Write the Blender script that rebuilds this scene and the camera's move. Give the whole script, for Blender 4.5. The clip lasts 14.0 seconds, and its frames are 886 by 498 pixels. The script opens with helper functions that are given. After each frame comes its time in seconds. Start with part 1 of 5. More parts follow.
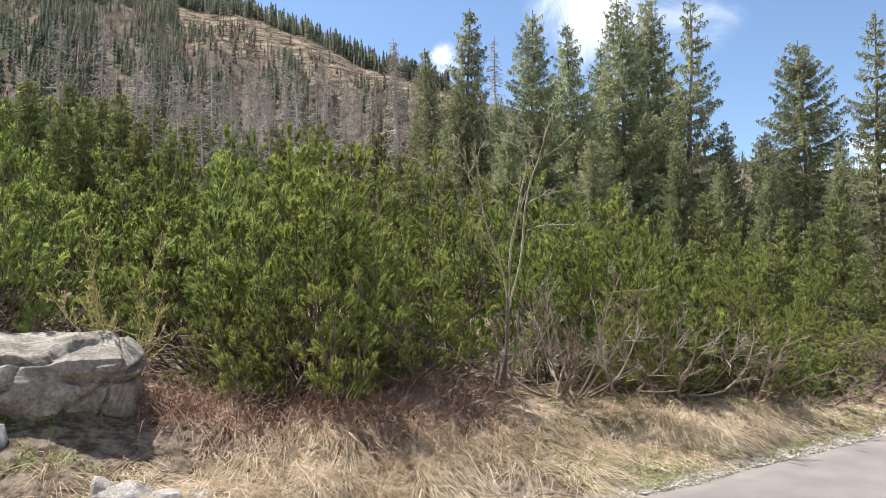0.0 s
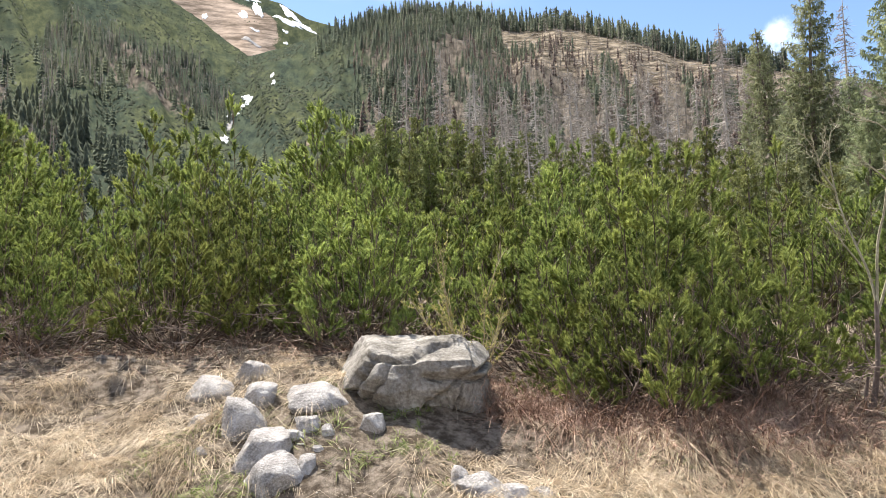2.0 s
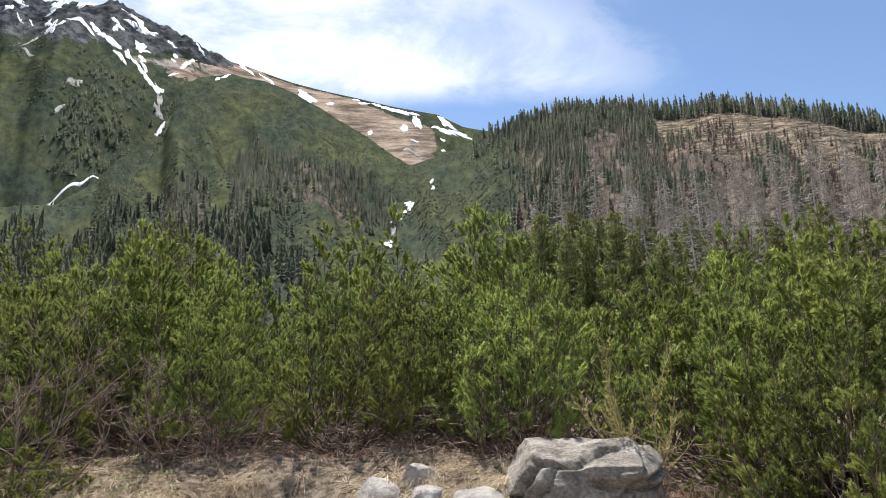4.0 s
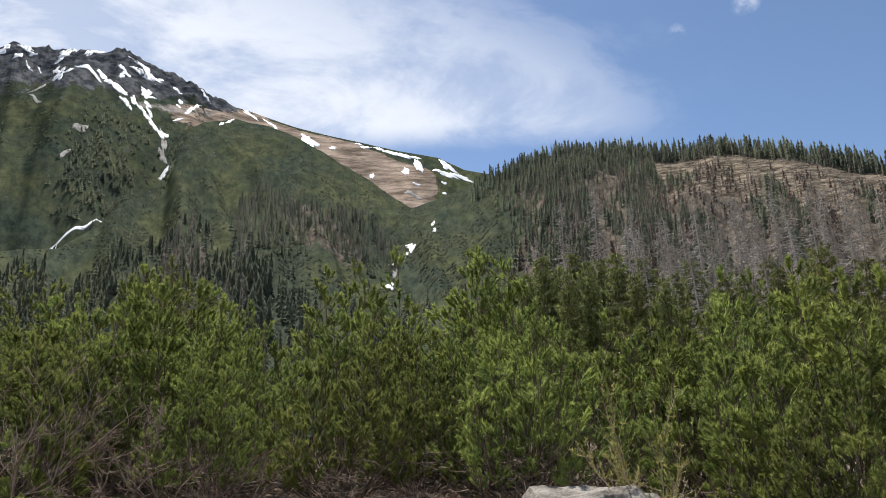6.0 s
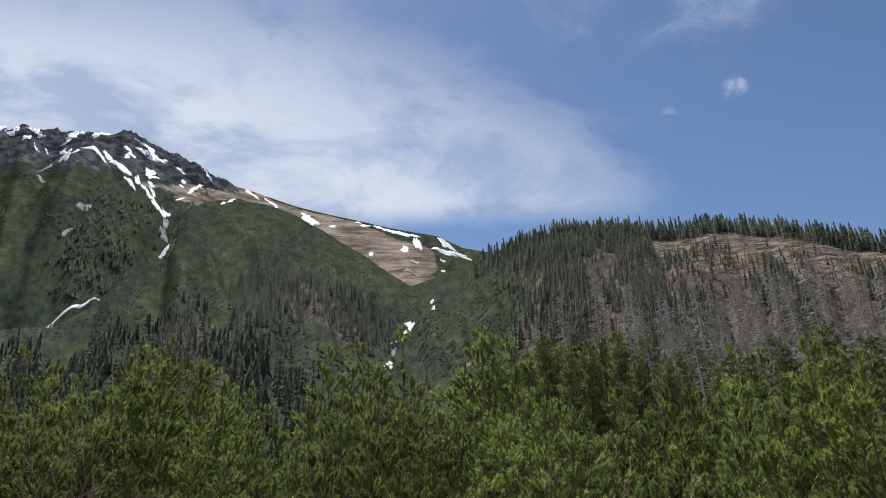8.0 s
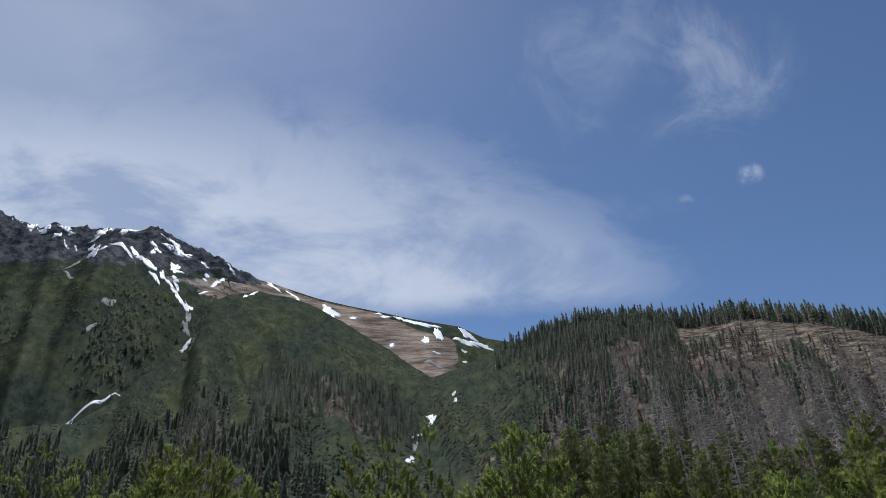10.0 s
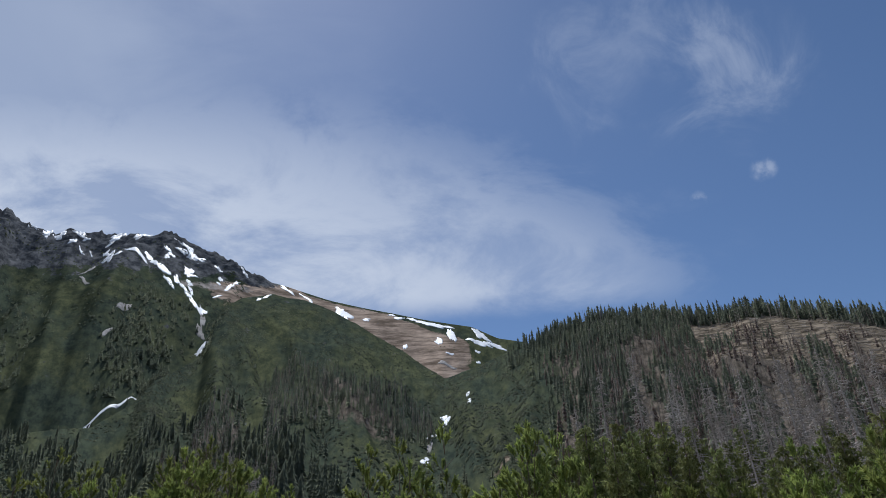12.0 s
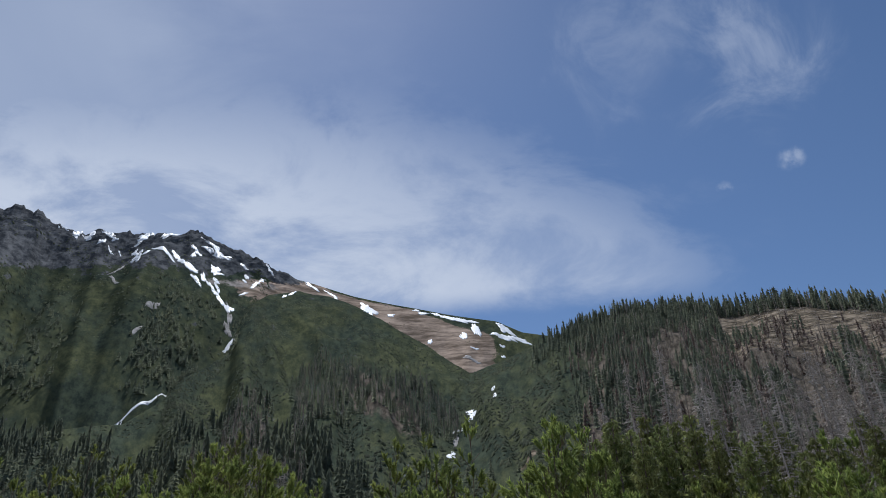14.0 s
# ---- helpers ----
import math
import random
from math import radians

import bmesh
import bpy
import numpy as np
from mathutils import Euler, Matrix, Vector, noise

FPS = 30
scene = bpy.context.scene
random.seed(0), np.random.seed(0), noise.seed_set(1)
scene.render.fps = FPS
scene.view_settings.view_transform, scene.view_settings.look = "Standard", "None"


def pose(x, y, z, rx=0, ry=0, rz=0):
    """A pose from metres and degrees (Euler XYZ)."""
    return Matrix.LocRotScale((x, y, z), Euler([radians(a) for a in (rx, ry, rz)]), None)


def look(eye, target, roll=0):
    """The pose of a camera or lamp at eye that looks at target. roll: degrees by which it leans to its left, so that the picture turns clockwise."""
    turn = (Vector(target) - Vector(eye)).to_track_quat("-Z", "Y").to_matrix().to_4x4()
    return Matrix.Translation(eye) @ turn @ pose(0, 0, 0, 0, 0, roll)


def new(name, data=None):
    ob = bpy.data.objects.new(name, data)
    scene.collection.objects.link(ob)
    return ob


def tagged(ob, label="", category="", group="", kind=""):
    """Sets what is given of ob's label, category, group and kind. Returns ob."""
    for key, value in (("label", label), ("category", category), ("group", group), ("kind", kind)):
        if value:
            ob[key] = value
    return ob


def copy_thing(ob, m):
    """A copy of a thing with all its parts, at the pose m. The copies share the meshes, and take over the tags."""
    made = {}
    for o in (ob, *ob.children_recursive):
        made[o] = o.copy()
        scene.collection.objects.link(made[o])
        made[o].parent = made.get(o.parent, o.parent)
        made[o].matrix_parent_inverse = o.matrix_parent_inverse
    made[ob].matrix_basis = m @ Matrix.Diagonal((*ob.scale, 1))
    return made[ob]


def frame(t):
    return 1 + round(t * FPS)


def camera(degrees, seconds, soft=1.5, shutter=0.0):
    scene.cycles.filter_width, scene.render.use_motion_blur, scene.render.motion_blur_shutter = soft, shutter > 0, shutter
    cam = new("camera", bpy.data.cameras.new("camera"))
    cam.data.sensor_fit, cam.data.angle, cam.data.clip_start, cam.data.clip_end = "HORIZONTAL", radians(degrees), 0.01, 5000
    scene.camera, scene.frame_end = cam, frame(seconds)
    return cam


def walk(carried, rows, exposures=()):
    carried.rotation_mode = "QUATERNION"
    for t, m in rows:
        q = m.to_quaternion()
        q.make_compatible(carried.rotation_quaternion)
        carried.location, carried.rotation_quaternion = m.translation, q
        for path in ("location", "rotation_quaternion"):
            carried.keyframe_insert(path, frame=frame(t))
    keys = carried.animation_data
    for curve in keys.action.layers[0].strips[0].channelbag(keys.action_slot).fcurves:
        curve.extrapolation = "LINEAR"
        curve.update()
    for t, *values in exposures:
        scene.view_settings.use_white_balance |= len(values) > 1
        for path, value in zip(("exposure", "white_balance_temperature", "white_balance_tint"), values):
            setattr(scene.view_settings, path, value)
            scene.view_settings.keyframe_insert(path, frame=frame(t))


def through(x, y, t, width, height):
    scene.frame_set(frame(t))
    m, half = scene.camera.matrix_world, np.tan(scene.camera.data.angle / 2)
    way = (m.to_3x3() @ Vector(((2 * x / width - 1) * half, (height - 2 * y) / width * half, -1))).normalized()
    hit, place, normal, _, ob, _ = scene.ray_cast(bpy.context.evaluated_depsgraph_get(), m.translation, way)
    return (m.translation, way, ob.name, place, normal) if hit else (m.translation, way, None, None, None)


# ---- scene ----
# ---- camera and walk ----
cam = camera(64.55, 14.0, soft=0.5)
TURNS = [
    (0.0, 93.41, 0.78, -0.22),
    (0.5, 93.73, 1.09, 7.40),
    (1.0, 93.91, 1.22, 13.73),
    (1.5, 94.14, 1.32, 20.04),
    (2.0, 94.33, 1.44, 26.06),
    (2.5, 94.83, 1.63, 29.75),
    (3.0, 97.15, 1.59, 33.51),
    (3.5, 99.98, 1.71, 37.31),
    (4.0, 102.55, 1.69, 39.16),
    (6.5, 106.08, 1.96, 39.24),
    (7.0, 106.33, 2.03, 39.27),
    (7.5, 109.97, 1.88, 39.23),
    (8.0, 112.35, 1.96, 39.27),
    (8.5, 116.79, 2.15, 39.17),
    (8.7, 118.37, 2.22, 39.15),
    (11.0, 119.83, 1.94, 42.06),
    (11.5, 119.79, 2.22, 42.10),
    (12.0, 119.86, 2.15, 42.35),
    (12.5, 119.65, 2.07, 42.77),
    (13.0, 119.62, 2.05, 43.02),
    (13.5, 119.57, 1.94, 43.45),
    (14.0, 119.52, 1.93, 44.42),
]
# the eye drifts a little to the left and up as the walker turns: seconds, x, y, z
EYES = [(0.0, 0.0, 0.0, 1.6), (1.5, -0.02, -0.06, 1.605), (4.0, -0.015, -0.04, 1.635), (7.0, -0.01, -0.06, 1.665), (7.5, -0.045, -0.07, 1.69),
        (8.0, -0.12, -0.09, 1.71), (8.5, -0.185, -0.12, 1.76), (8.7, -0.205, -0.125, 1.77), (11.0, -0.21, -0.125, 1.77), (14.0, -0.21, -0.125, 1.77)]


def eye(t):
    return [float(np.interp(t, [row[0] for row in EYES], [row[k] for row in EYES])) for k in (1, 2, 3)]


STOPS = [(0.0, 0.88, 6400, 10), (0.5, 1.06, 6400, 10), (1.5, 1.1, 6400, 10), (3.0, 1.06, 6350, 10), (4.0, 0.63, 6350, 10), (7.0, 0.15, 6250, 10), (8.7, -0.3, 5850, 10), (11.0, -0.47, 5650, 10), (14.0, -0.47, 5650, 10)]
walk(cam, [(t, pose(*eye(t), a, b, c)) for t, a, b, c in TURNS], STOPS)

# ---- the lie of the land ----
# Plan: the camera stands on the road at the origin, y ahead, x to the right. u runs along the road, v away from it.
ROAD_U = (0.842, 0.539)
EDGE_V = 3.79
R0 = 130.0
# bearing (degrees right of ahead), distance of the nearer crest, rise of the crest (degrees)
NEAR_CREST = [(-180, 900, 10), (-130, 600, 15), (-95, 430, 12), (-76, 450, 13.9), (-68.7, 480, 15.1), (-66.2, 560, 16.9), (-64.8, 640, 18.8), (-63.2, 760, 19.7),
              (-61.6, 900, 21.1), (-61.0, 1000, 23.6), (-60.2, 1100, 24.8), (-58.9, 1250, 25.5), (-56.4, 1350, 26.0), (-53.8, 1320, 25.6), (-51.3, 1250, 24.9),
              (-49.1, 1150, 24.0), (-46.8, 1050, 22.7), (-44.7, 930, 21.6), (-43.2, 850, 20.6), (-41.4, 760, 19.4), (-38.9, 760, 20.2), (-37.7, 770, 20.7), (-35.2, 780, 21.6),
              (-33.6, 765, 22.0), (-31.8, 750, 22.6), (-30, 740, 22.95), (-27.8, 730, 23.25), (-25.5, 725, 23.1), (-22.5, 720, 22.6), (-17.4, 705, 22.0), (-14.3, 690, 21.65),
              (-11.3, 665, 20.85), (-8.5, 635, 19.7), (-4.5, 605, 18.2), (-1, 600, 17.2), (10, 620, 13), (23.6, 700, 9.5), (32, 800, 7.6), (50, 900, 6), (180, 900, 10)]
FAR_CREST = [(-180, 1900, 10), (-95, 1900, 27), (-80.5, 1850, 28.6), (-79.5, 1850, 29.0), (-77.7, 1850, 28.9), (-77.0, 1850, 28.35), (-75.2, 1830, 28.2), (-74.1, 1825, 28.25), (-73.1, 1820, 28.8), (-71.9, 1800, 28.65),
             (-70.1, 1800, 29.05), (-67.2, 1790, 29.4), (-66.3, 1785, 29.7), (-64.5, 1780, 29.5), (-62.5, 1770, 28.9), (-60.8, 1750, 28.45), (-59.2, 1745, 27.95), (-57.6, 1730, 27.2), (-54.9, 1705, 26.55), (-51.4, 1680, 25.7),
             (-48.6, 1660, 25.2), (-45.9, 1630, 24.75), (-42.9, 1585, 24.15), (-38.9, 1535, 23.45), (-36.7, 1510, 22.4), (-34.5, 1490, 21.95), (-33, 1480, 21.2), (-20, 1450, 17), (0, 1450, 12), (50, 1500, 5), (180, 1900, 10)]


def table(rows, k):
    return [row[0] for row in rows], [row[k] for row in rows]


def fbm(x, y, octaves=4, seed=0.0):
    """Smooth noise from summed, turned waves, about -1 to 1."""
    rng = np.random.RandomState(int(seed * 10) + 7)
    total, amp, freq = 0.0, 1.0, 1.0
    for _ in range(octaves):
        for _ in range(3):
            a, p, q = rng.uniform(0, 6.28, 3)
            total = total + amp * 0.45 * np.sin(freq * (x * np.cos(a) + y * np.sin(a)) + p + 1.3 * np.sin(freq * 0.6 * (y * np.cos(a) - x * np.sin(a)) + q))
        amp, freq = amp * 0.5, freq * 2.1
    return total


def smooth(x):
    x = np.clip(x, 0, 1)
    return x * x * (3 - 2 * x)


def bank_foot(u):
    """v of the front of the pine thicket."""
    return np.interp(u, [-14, -4, -1.5, 0.3, 1.3, 2.6, 5.2, 7.2, 12, 40], [9.6, 8.5, 8.6, 8.3, 7.3, 6.7, 6.2, 5.3, 5.0, 5.0])


def bank_top(u):
    return np.interp(u, [-14, -3, 0.4, 1.3, 2.6, 5.2, 8, 12, 40], [1.3, 1.1, 1.05, 0.72, 0.5, 0.42, 0.28, 0.2, 0.2])


def near_ground(x, y):
    u, v = x * ROAD_U[0] + y * ROAD_U[1], y * ROAD_U[0] - x * ROAD_U[1]
    foot, top = bank_foot(u), bank_top(u)
    z = top * smooth((v - EDGE_V - 0.05) / (foot - EDGE_V)) ** 0.85 + np.clip(v - foot, 0, 200) * 0.03
    rough = smooth((v - EDGE_V - 0.1) / 0.8)
    z = z + rough * (0.085 * fbm(x * 1.7, y * 1.7, 3, 1.0) + 0.035 * np.abs(fbm(x * 3.6, y * 3.6, 2, 1.5)) + 0.02 * fbm(x * 6, y * 6, 2, 2.0))
    return np.where(v < EDGE_V + 0.02, -0.03, z)


FALL = 0.72


def land(bearing, r):
    """Height of the land at a bearing (degrees) and distance from the road, and the share of the climb on the two slopes."""
    a = np.radians(bearing)
    x, y = r * np.sin(a), r * np.cos(a)
    near = near_ground(x, y)
    wob = 1.0 + 0.004 * fbm(bearing * 0.9, bearing * 0 + 3, 4, 3.0)
    rn = np.interp(bearing, *table(NEAR_CREST, 1))
    zn = rn * np.tan(np.radians(np.interp(bearing, *table(NEAR_CREST, 2)) * wob))
    rf = np.interp(bearing, *table(FAR_CREST, 1))
    crag = smooth((-55.0 - bearing) / 4)
    zf = rf * np.tan(np.radians(np.interp(bearing, *table(FAR_CREST, 2))))
    jag = rf * 0.021 * crag * (0.12 * fbm(bearing * 3, bearing * 0, 3, 4.0) + 0.12 * np.abs(fbm(bearing * 9, bearing * 0, 3, 4.5)) - 0.05 + 0.025 * fbm(bearing * 22, bearing * 0, 2, 4.8))
    # the nearer slope climbs to its crest and drops into the hollow behind
    s1 = np.clip((r - R0) / (rn - R0), 0, 1)
    start = near_ground(R0 * np.sin(a), R0 * np.cos(a))
    slope1 = start + (zn - start) * s1 ** 1.15
    ridged = np.abs(fbm(bearing * 0.55 + 0.004 * r, r * 0.006, 3, 5.0))
    slope1 = slope1 + np.sin(np.pi * s1) * (0.012 * rn) * (0.5 - ridged) * smooth(s1 * 4)
    slope1 = np.where(r > rn, zn - 0.5 * (r - rn), slope1)
    # the farther slope falls from the main ridge, with spurs and runnels and a craggy top
    down = np.clip(rf - r, 0, None)
    s2 = np.clip(1 - FALL * down / zf, 0, 1)
    slope2 = zf - FALL * down + np.sin(np.pi * s2) * 0.016 * rf * fbm(bearing * 0.5, r * 0.0035, 4, 6.0) + jag * smooth((s2 - 0.9) / 0.1)
    rocky = crag * smooth((s2 - 0.68) / 0.14) * (1 - 0.6 * smooth((s2 - 0.94) / 0.06))
    slope2 = slope2 + rocky * (12.0 - 18.0 * np.abs(fbm(x * 0.013, y * 0.013, 3, 6.5)) - 9.0 * np.abs(fbm(x * 0.06, y * 0.06, 3, 6.8)))
    back = (zf + jag) * (1 - smooth((r - rf) / 2200.0))
    far_side = (slope2 > slope1) & (r > rn * 0.8) & (r > R0 * 2)
    z = np.where(r < R0, near, np.where(r > rf, back, np.where(far_side, slope2, slope1)))
    return z, s1, np.where(far_side, s2, 0.0)

# ---- world and sun ----
SUN_BEARING, SUN_RISE = -55.0, 56.0
world = bpy.data.worlds.new("sky")
scene.world = world
world.use_nodes = True


def node(tree, kind, **given):
    """A node with its values: plain names are attributes, i0.. are inputs by number."""
    n = tree.nodes.new(kind)
    for key, value in given.items():
        if key[0] == "i" and key[1:].isdigit():
            if isinstance(value, bpy.types.NodeSocket):
                tree.links.new(value, n.inputs[int(key[1:])])
            else:
                n.inputs[int(key[1:])].default_value = value
    return n


def math_node(tree, op, a, b=0.0, clamp=False):
    n = node(tree, "ShaderNodeMath", i0=a, i1=b)
    n.operation, n.use_clamp = op, clamp
    return n.outputs[0]


def ramp(tree, x, lo, hi, a=0.0, b=1.0):
    """Smooth step of x from a at lo to b at hi."""
    n = tree.nodes.new("ShaderNodeMapRange")
    n.interpolation_type = "SMOOTHSTEP"
    tree.links.new(x, n.inputs[0])
    for i, value in enumerate((lo, hi, a, b)):
        n.inputs[i + 1].default_value = value
    return n.outputs[0]


def noise_node(tree, where, scale, detail=4.0, rough=0.55, warp=0.0):
    n = tree.nodes.new("ShaderNodeTexNoise")
    tree.links.new(where, n.inputs["Vector"])
    n.inputs["Scale"].default_value, n.inputs["Detail"].default_value = scale, detail
    n.inputs["Roughness"].default_value, n.inputs["Distortion"].default_value = rough, warp
    return n.outputs[0]


def mix_node(tree, share, a, b):
    n = tree.nodes.new("ShaderNodeMix")
    n.data_type = "RGBA"
    for socket, value in ((n.inputs[0], share), (n.inputs[6], a), (n.inputs[7], b)):
        if isinstance(value, bpy.types.NodeSocket):
            tree.links.new(value, socket)
        else:
            socket.default_value = value if isinstance(value, float) else (*value, 1)
    return n.outputs[2]


def heading(bearing, rise):
    a, e = radians(bearing), radians(rise)
    return Vector((math.sin(a) * math.cos(e), math.cos(a) * math.cos(e), math.sin(e)))


def make_sky():
    tree = world.node_tree
    tree.nodes.clear()
    sky = tree.nodes.new("ShaderNodeTexSky")
    sky.sky_type, sky.sun_disc = "NISHITA", False
    sky.sun_elevation, sky.sun_rotation = radians(SUN_RISE), radians(SUN_BEARING)
    sky.altitude, sky.air_density, sky.dust_density, sky.ozone_density = 1000, 1.0, 0.4, 2.0
    way = tree.nodes.new("ShaderNodeTexCoord").outputs["Generated"]
    # a cirrus sheet in a plane tangent to the dome, ahead and to the left
    fw = heading(-42.2, 29.5)
    right = Vector((fw.y, -fw.x, 0)).normalized()
    upw = right.cross(fw)

    def dot(axis):
        n = node(tree, "ShaderNodeVectorMath", i0=way, i1=axis)
        n.operation = "DOT_PRODUCT"
        return n.outputs["Value"]
    depth = math_node(tree, "MAXIMUM", dot(fw), 0.05)
    px = math_node(tree, "DIVIDE", dot(right), depth)
    py = math_node(tree, "DIVIDE", dot(upw), depth)
    flat = node(tree, "ShaderNodeCombineXYZ", i0=px, i1=py).outputs[0]
    stretch = tree.nodes.new("ShaderNodeMapping")
    tree.links.new(flat, stretch.inputs[0])
    stretch.inputs["Rotation"].default_value = (0, 0, radians(28))
    stretch.inputs["Scale"].default_value = (1.0, 1.9, 1.0)
    streak = noise_node(tree, stretch.outputs[0], 3.6, 8.0, 0.62, 0.4)
    broad = noise_node(tree, flat, 2.3, 4.0, 0.5, 0.3)
    wob = math_node(tree, "MULTIPLY", math_node(tree, "SUBTRACT", streak, 0.5), 0.46)
    # distance below the upper edge of the sheet
    edge = math_node(tree, "ADD", math_node(tree, "ADD", py, math_node(tree, "MULTIPLY", px, 0.47)), wob)
    body = ramp(tree, edge, 0.23, 0.1)
    thick = ramp(tree, edge, 0.28, -0.08, 0.3, 1.0)
    left_veil = ramp(tree, math_node(tree, "ADD", px, math_node(tree, "MULTIPLY", wob, 0.8)), 0.0, -0.55, 0.0, 0.5)
    high = ramp(tree, py, 0.08, 0.3, 1.0, 0.45)
    low = ramp(tree, math_node(tree, "ADD", py, math_node(tree, "MULTIPLY", wob, 0.12)), -0.098, -0.05, 0.0, 1.0)
    tail = ramp(tree, math_node(tree, "ADD", px, wob), 0.46, 0.2)
    sheet = math_node(tree, "MULTIPLY", math_node(tree, "MULTIPLY", body, thick), math_node(tree, "MULTIPLY", low, tail))
    sheet = math_node(tree, "MULTIPLY", sheet, math_node(tree, "MULTIPLY", high, ramp(tree, streak, 0.34, 0.62, 0.3, 1.0)))
    sheet = math_node(tree, "MAXIMUM", sheet, math_node(tree, "MULTIPLY", left_veil, ramp(tree, broad, 0.25, 0.7, 0.55, 1.0)))
    sheet = math_node(tree, "MULTIPLY", sheet, ramp(tree, dot(fw), 0.3, 0.55))
    cover = sheet
    # single clouds: bearing, rise, spread, weight; the last two are unseen additions
    fine = noise_node(tree, way, 30.0, 6.0, 0.6, 0.0)
    mid = noise_node(tree, way, 7.0, 6.0, 0.62, 0.8)
    for bearing, rise, spread, weight, grain, lo, hi in ((-11.7, 31.6, 0.018, 0.42, fine, 0.36, 0.62), (-17.5, 30.6, 0.014, 0.3, fine, 0.38, 0.65),
                                                         (-13.0, 39.2, 0.12, 0.36, mid, 0.38, 0.7), (-19, 43.5, 0.16, 0.2, mid, 0.4, 0.75), (-11.0, 37.0, 0.06, 0.3, mid, 0.35, 0.7),
                                                         (12.5, 22.6, 0.1, 0.95, mid, 0.3, 0.55), (0.7, 18.3, 0.03, 0.75, fine, 0.3, 0.6), (20.5, 22, 0.09, 0.4, mid, 0.35, 0.65),
                                                         (32, 8.0, 0.06, 0.8, fine, 0.3, 0.6), (70, 35, 0.4, 0.5, mid, 0.4, 0.7), (150, 40, 0.6, 0.5, mid, 0.4, 0.7)):
        n = node(tree, "ShaderNodeVectorMath", i0=way, i1=heading(bearing, rise))
        n.operation = "DISTANCE"
        far = math_node(tree, "ADD", n.outputs["Value"], math_node(tree, "MULTIPLY", math_node(tree, "SUBTRACT", grain, 0.5), spread * -1.3))
        puff = math_node(tree, "MULTIPLY", ramp(tree, far, spread, spread * 0.2, 0.0, weight), ramp(tree, grain, lo, hi))
        cover = math_node(tree, "MAXIMUM", cover, puff)
    # broken thin cloud added over the unseen dome behind and overhead, as fill light
    away = ramp(tree, dot(heading(-28, 22)), 0.45, -0.1)
    cover = math_node(tree, "MAXIMUM", cover, math_node(tree, "MULTIPLY", away, ramp(tree, noise_node(tree, way, 2.2, 6.0, 0.6, 0.5), 0.37, 0.65, 0.0, 0.53)))
    colour = mix_node(tree, cover, sky.outputs[0], (8.0, 8.25, 8.8))
    back = tree.nodes.new("ShaderNodeBackground")
    tree.links.new(colour, back.inputs[0])
    back.inputs[1].default_value = 0.1
    out = tree.nodes.new("ShaderNodeOutputWorld")
    tree.links.new(back.outputs[0], out.inputs[0])


make_sky()
sun = new("sun", bpy.data.lights.new("sun", "SUN"))
sun.data.energy, sun.data.angle, sun.data.color = 5.6, radians(0.55), (1.0, 0.95, 0.87)
sun.matrix_world = look(heading(SUN_BEARING, SUN_RISE) * 300, (0, 0, 0))


# ---- materials ----
def material(name, rough=0.85, metal=0.0):
    m = bpy.data.materials.new(name)
    m.use_nodes = True
    tree = m.node_tree
    shader = tree.nodes["Principled BSDF"]
    shader.inputs["Roughness"].default_value, shader.inputs["Metallic"].default_value = rough, metal
    shader.inputs["Specular IOR Level"].default_value = 0.12
    place = tree.nodes.new("ShaderNodeNewGeometry").outputs["Position"]
    return m, tree, shader, place


def two_scale(name, dark, mid, light, coarse, fine, rough=0.85, bump=0.0, bump_scale=None, island=0.0, through=0.0, local=False, each=0.0):
    """A natural surface: two noises between three colours, bump, difference from piece to piece, light let through."""
    m, tree, shader, place = material(name, rough)
    if local:
        place = tree.nodes.new("ShaderNodeTexCoord").outputs["Object"]
    a = ramp(tree, noise_node(tree, place, coarse, 5.0), 0.35, 0.68)
    b = ramp(tree, noise_node(tree, place, fine, 6.0, 0.65), 0.35, 0.7)
    colour = mix_node(tree, b, mix_node(tree, a, dark, mid), mix_node(tree, a, mid, light))
    if island:
        pick = tree.nodes.new("ShaderNodeNewGeometry").outputs["Random Per Island"]
        bright = ramp(tree, pick, 0.0, 1.0, 1.0 - island, 1.0 + island)
        vary = node(tree, "ShaderNodeHueSaturation", i4=colour)
        tree.links.new(bright, vary.inputs["Value"])
        colour = vary.outputs[0]
    if each:
        pick = tree.nodes.new("ShaderNodeObjectInfo").outputs["Random"]
        vary = node(tree, "ShaderNodeHueSaturation", i4=colour)
        tree.links.new(ramp(tree, pick, 0.0, 1.0, 1.0 - each, 1.0 + each), vary.inputs["Value"])
        tree.links.new(ramp(tree, pick, 0.1, 0.9, 0.495, 0.513), vary.inputs["Hue"])
        colour = vary.outputs[0]
    tree.links.new(colour, shader.inputs["Base Color"])
    if bump:
        n = tree.nodes.new("ShaderNodeBump")
        n.inputs["Strength"].default_value, n.inputs["Distance"].default_value = min(1.0, bump * 30), bump
        tree.links.new(noise_node(tree, place, bump_scale or fine, 7.0, 0.65), n.inputs["Height"])
        tree.links.new(n.outputs[0], shader.inputs["Normal"])
    if through:
        glow = tree.nodes.new("ShaderNodeBsdfTranslucent")
        tree.links.new(colour, glow.inputs[0])
        blend = node(tree, "ShaderNodeMixShader", i0=through, i1=shader.outputs[0], i2=glow.outputs[0])
        tree.links.new(blend.outputs[0], tree.nodes["Material Output"].inputs[0])
    return m


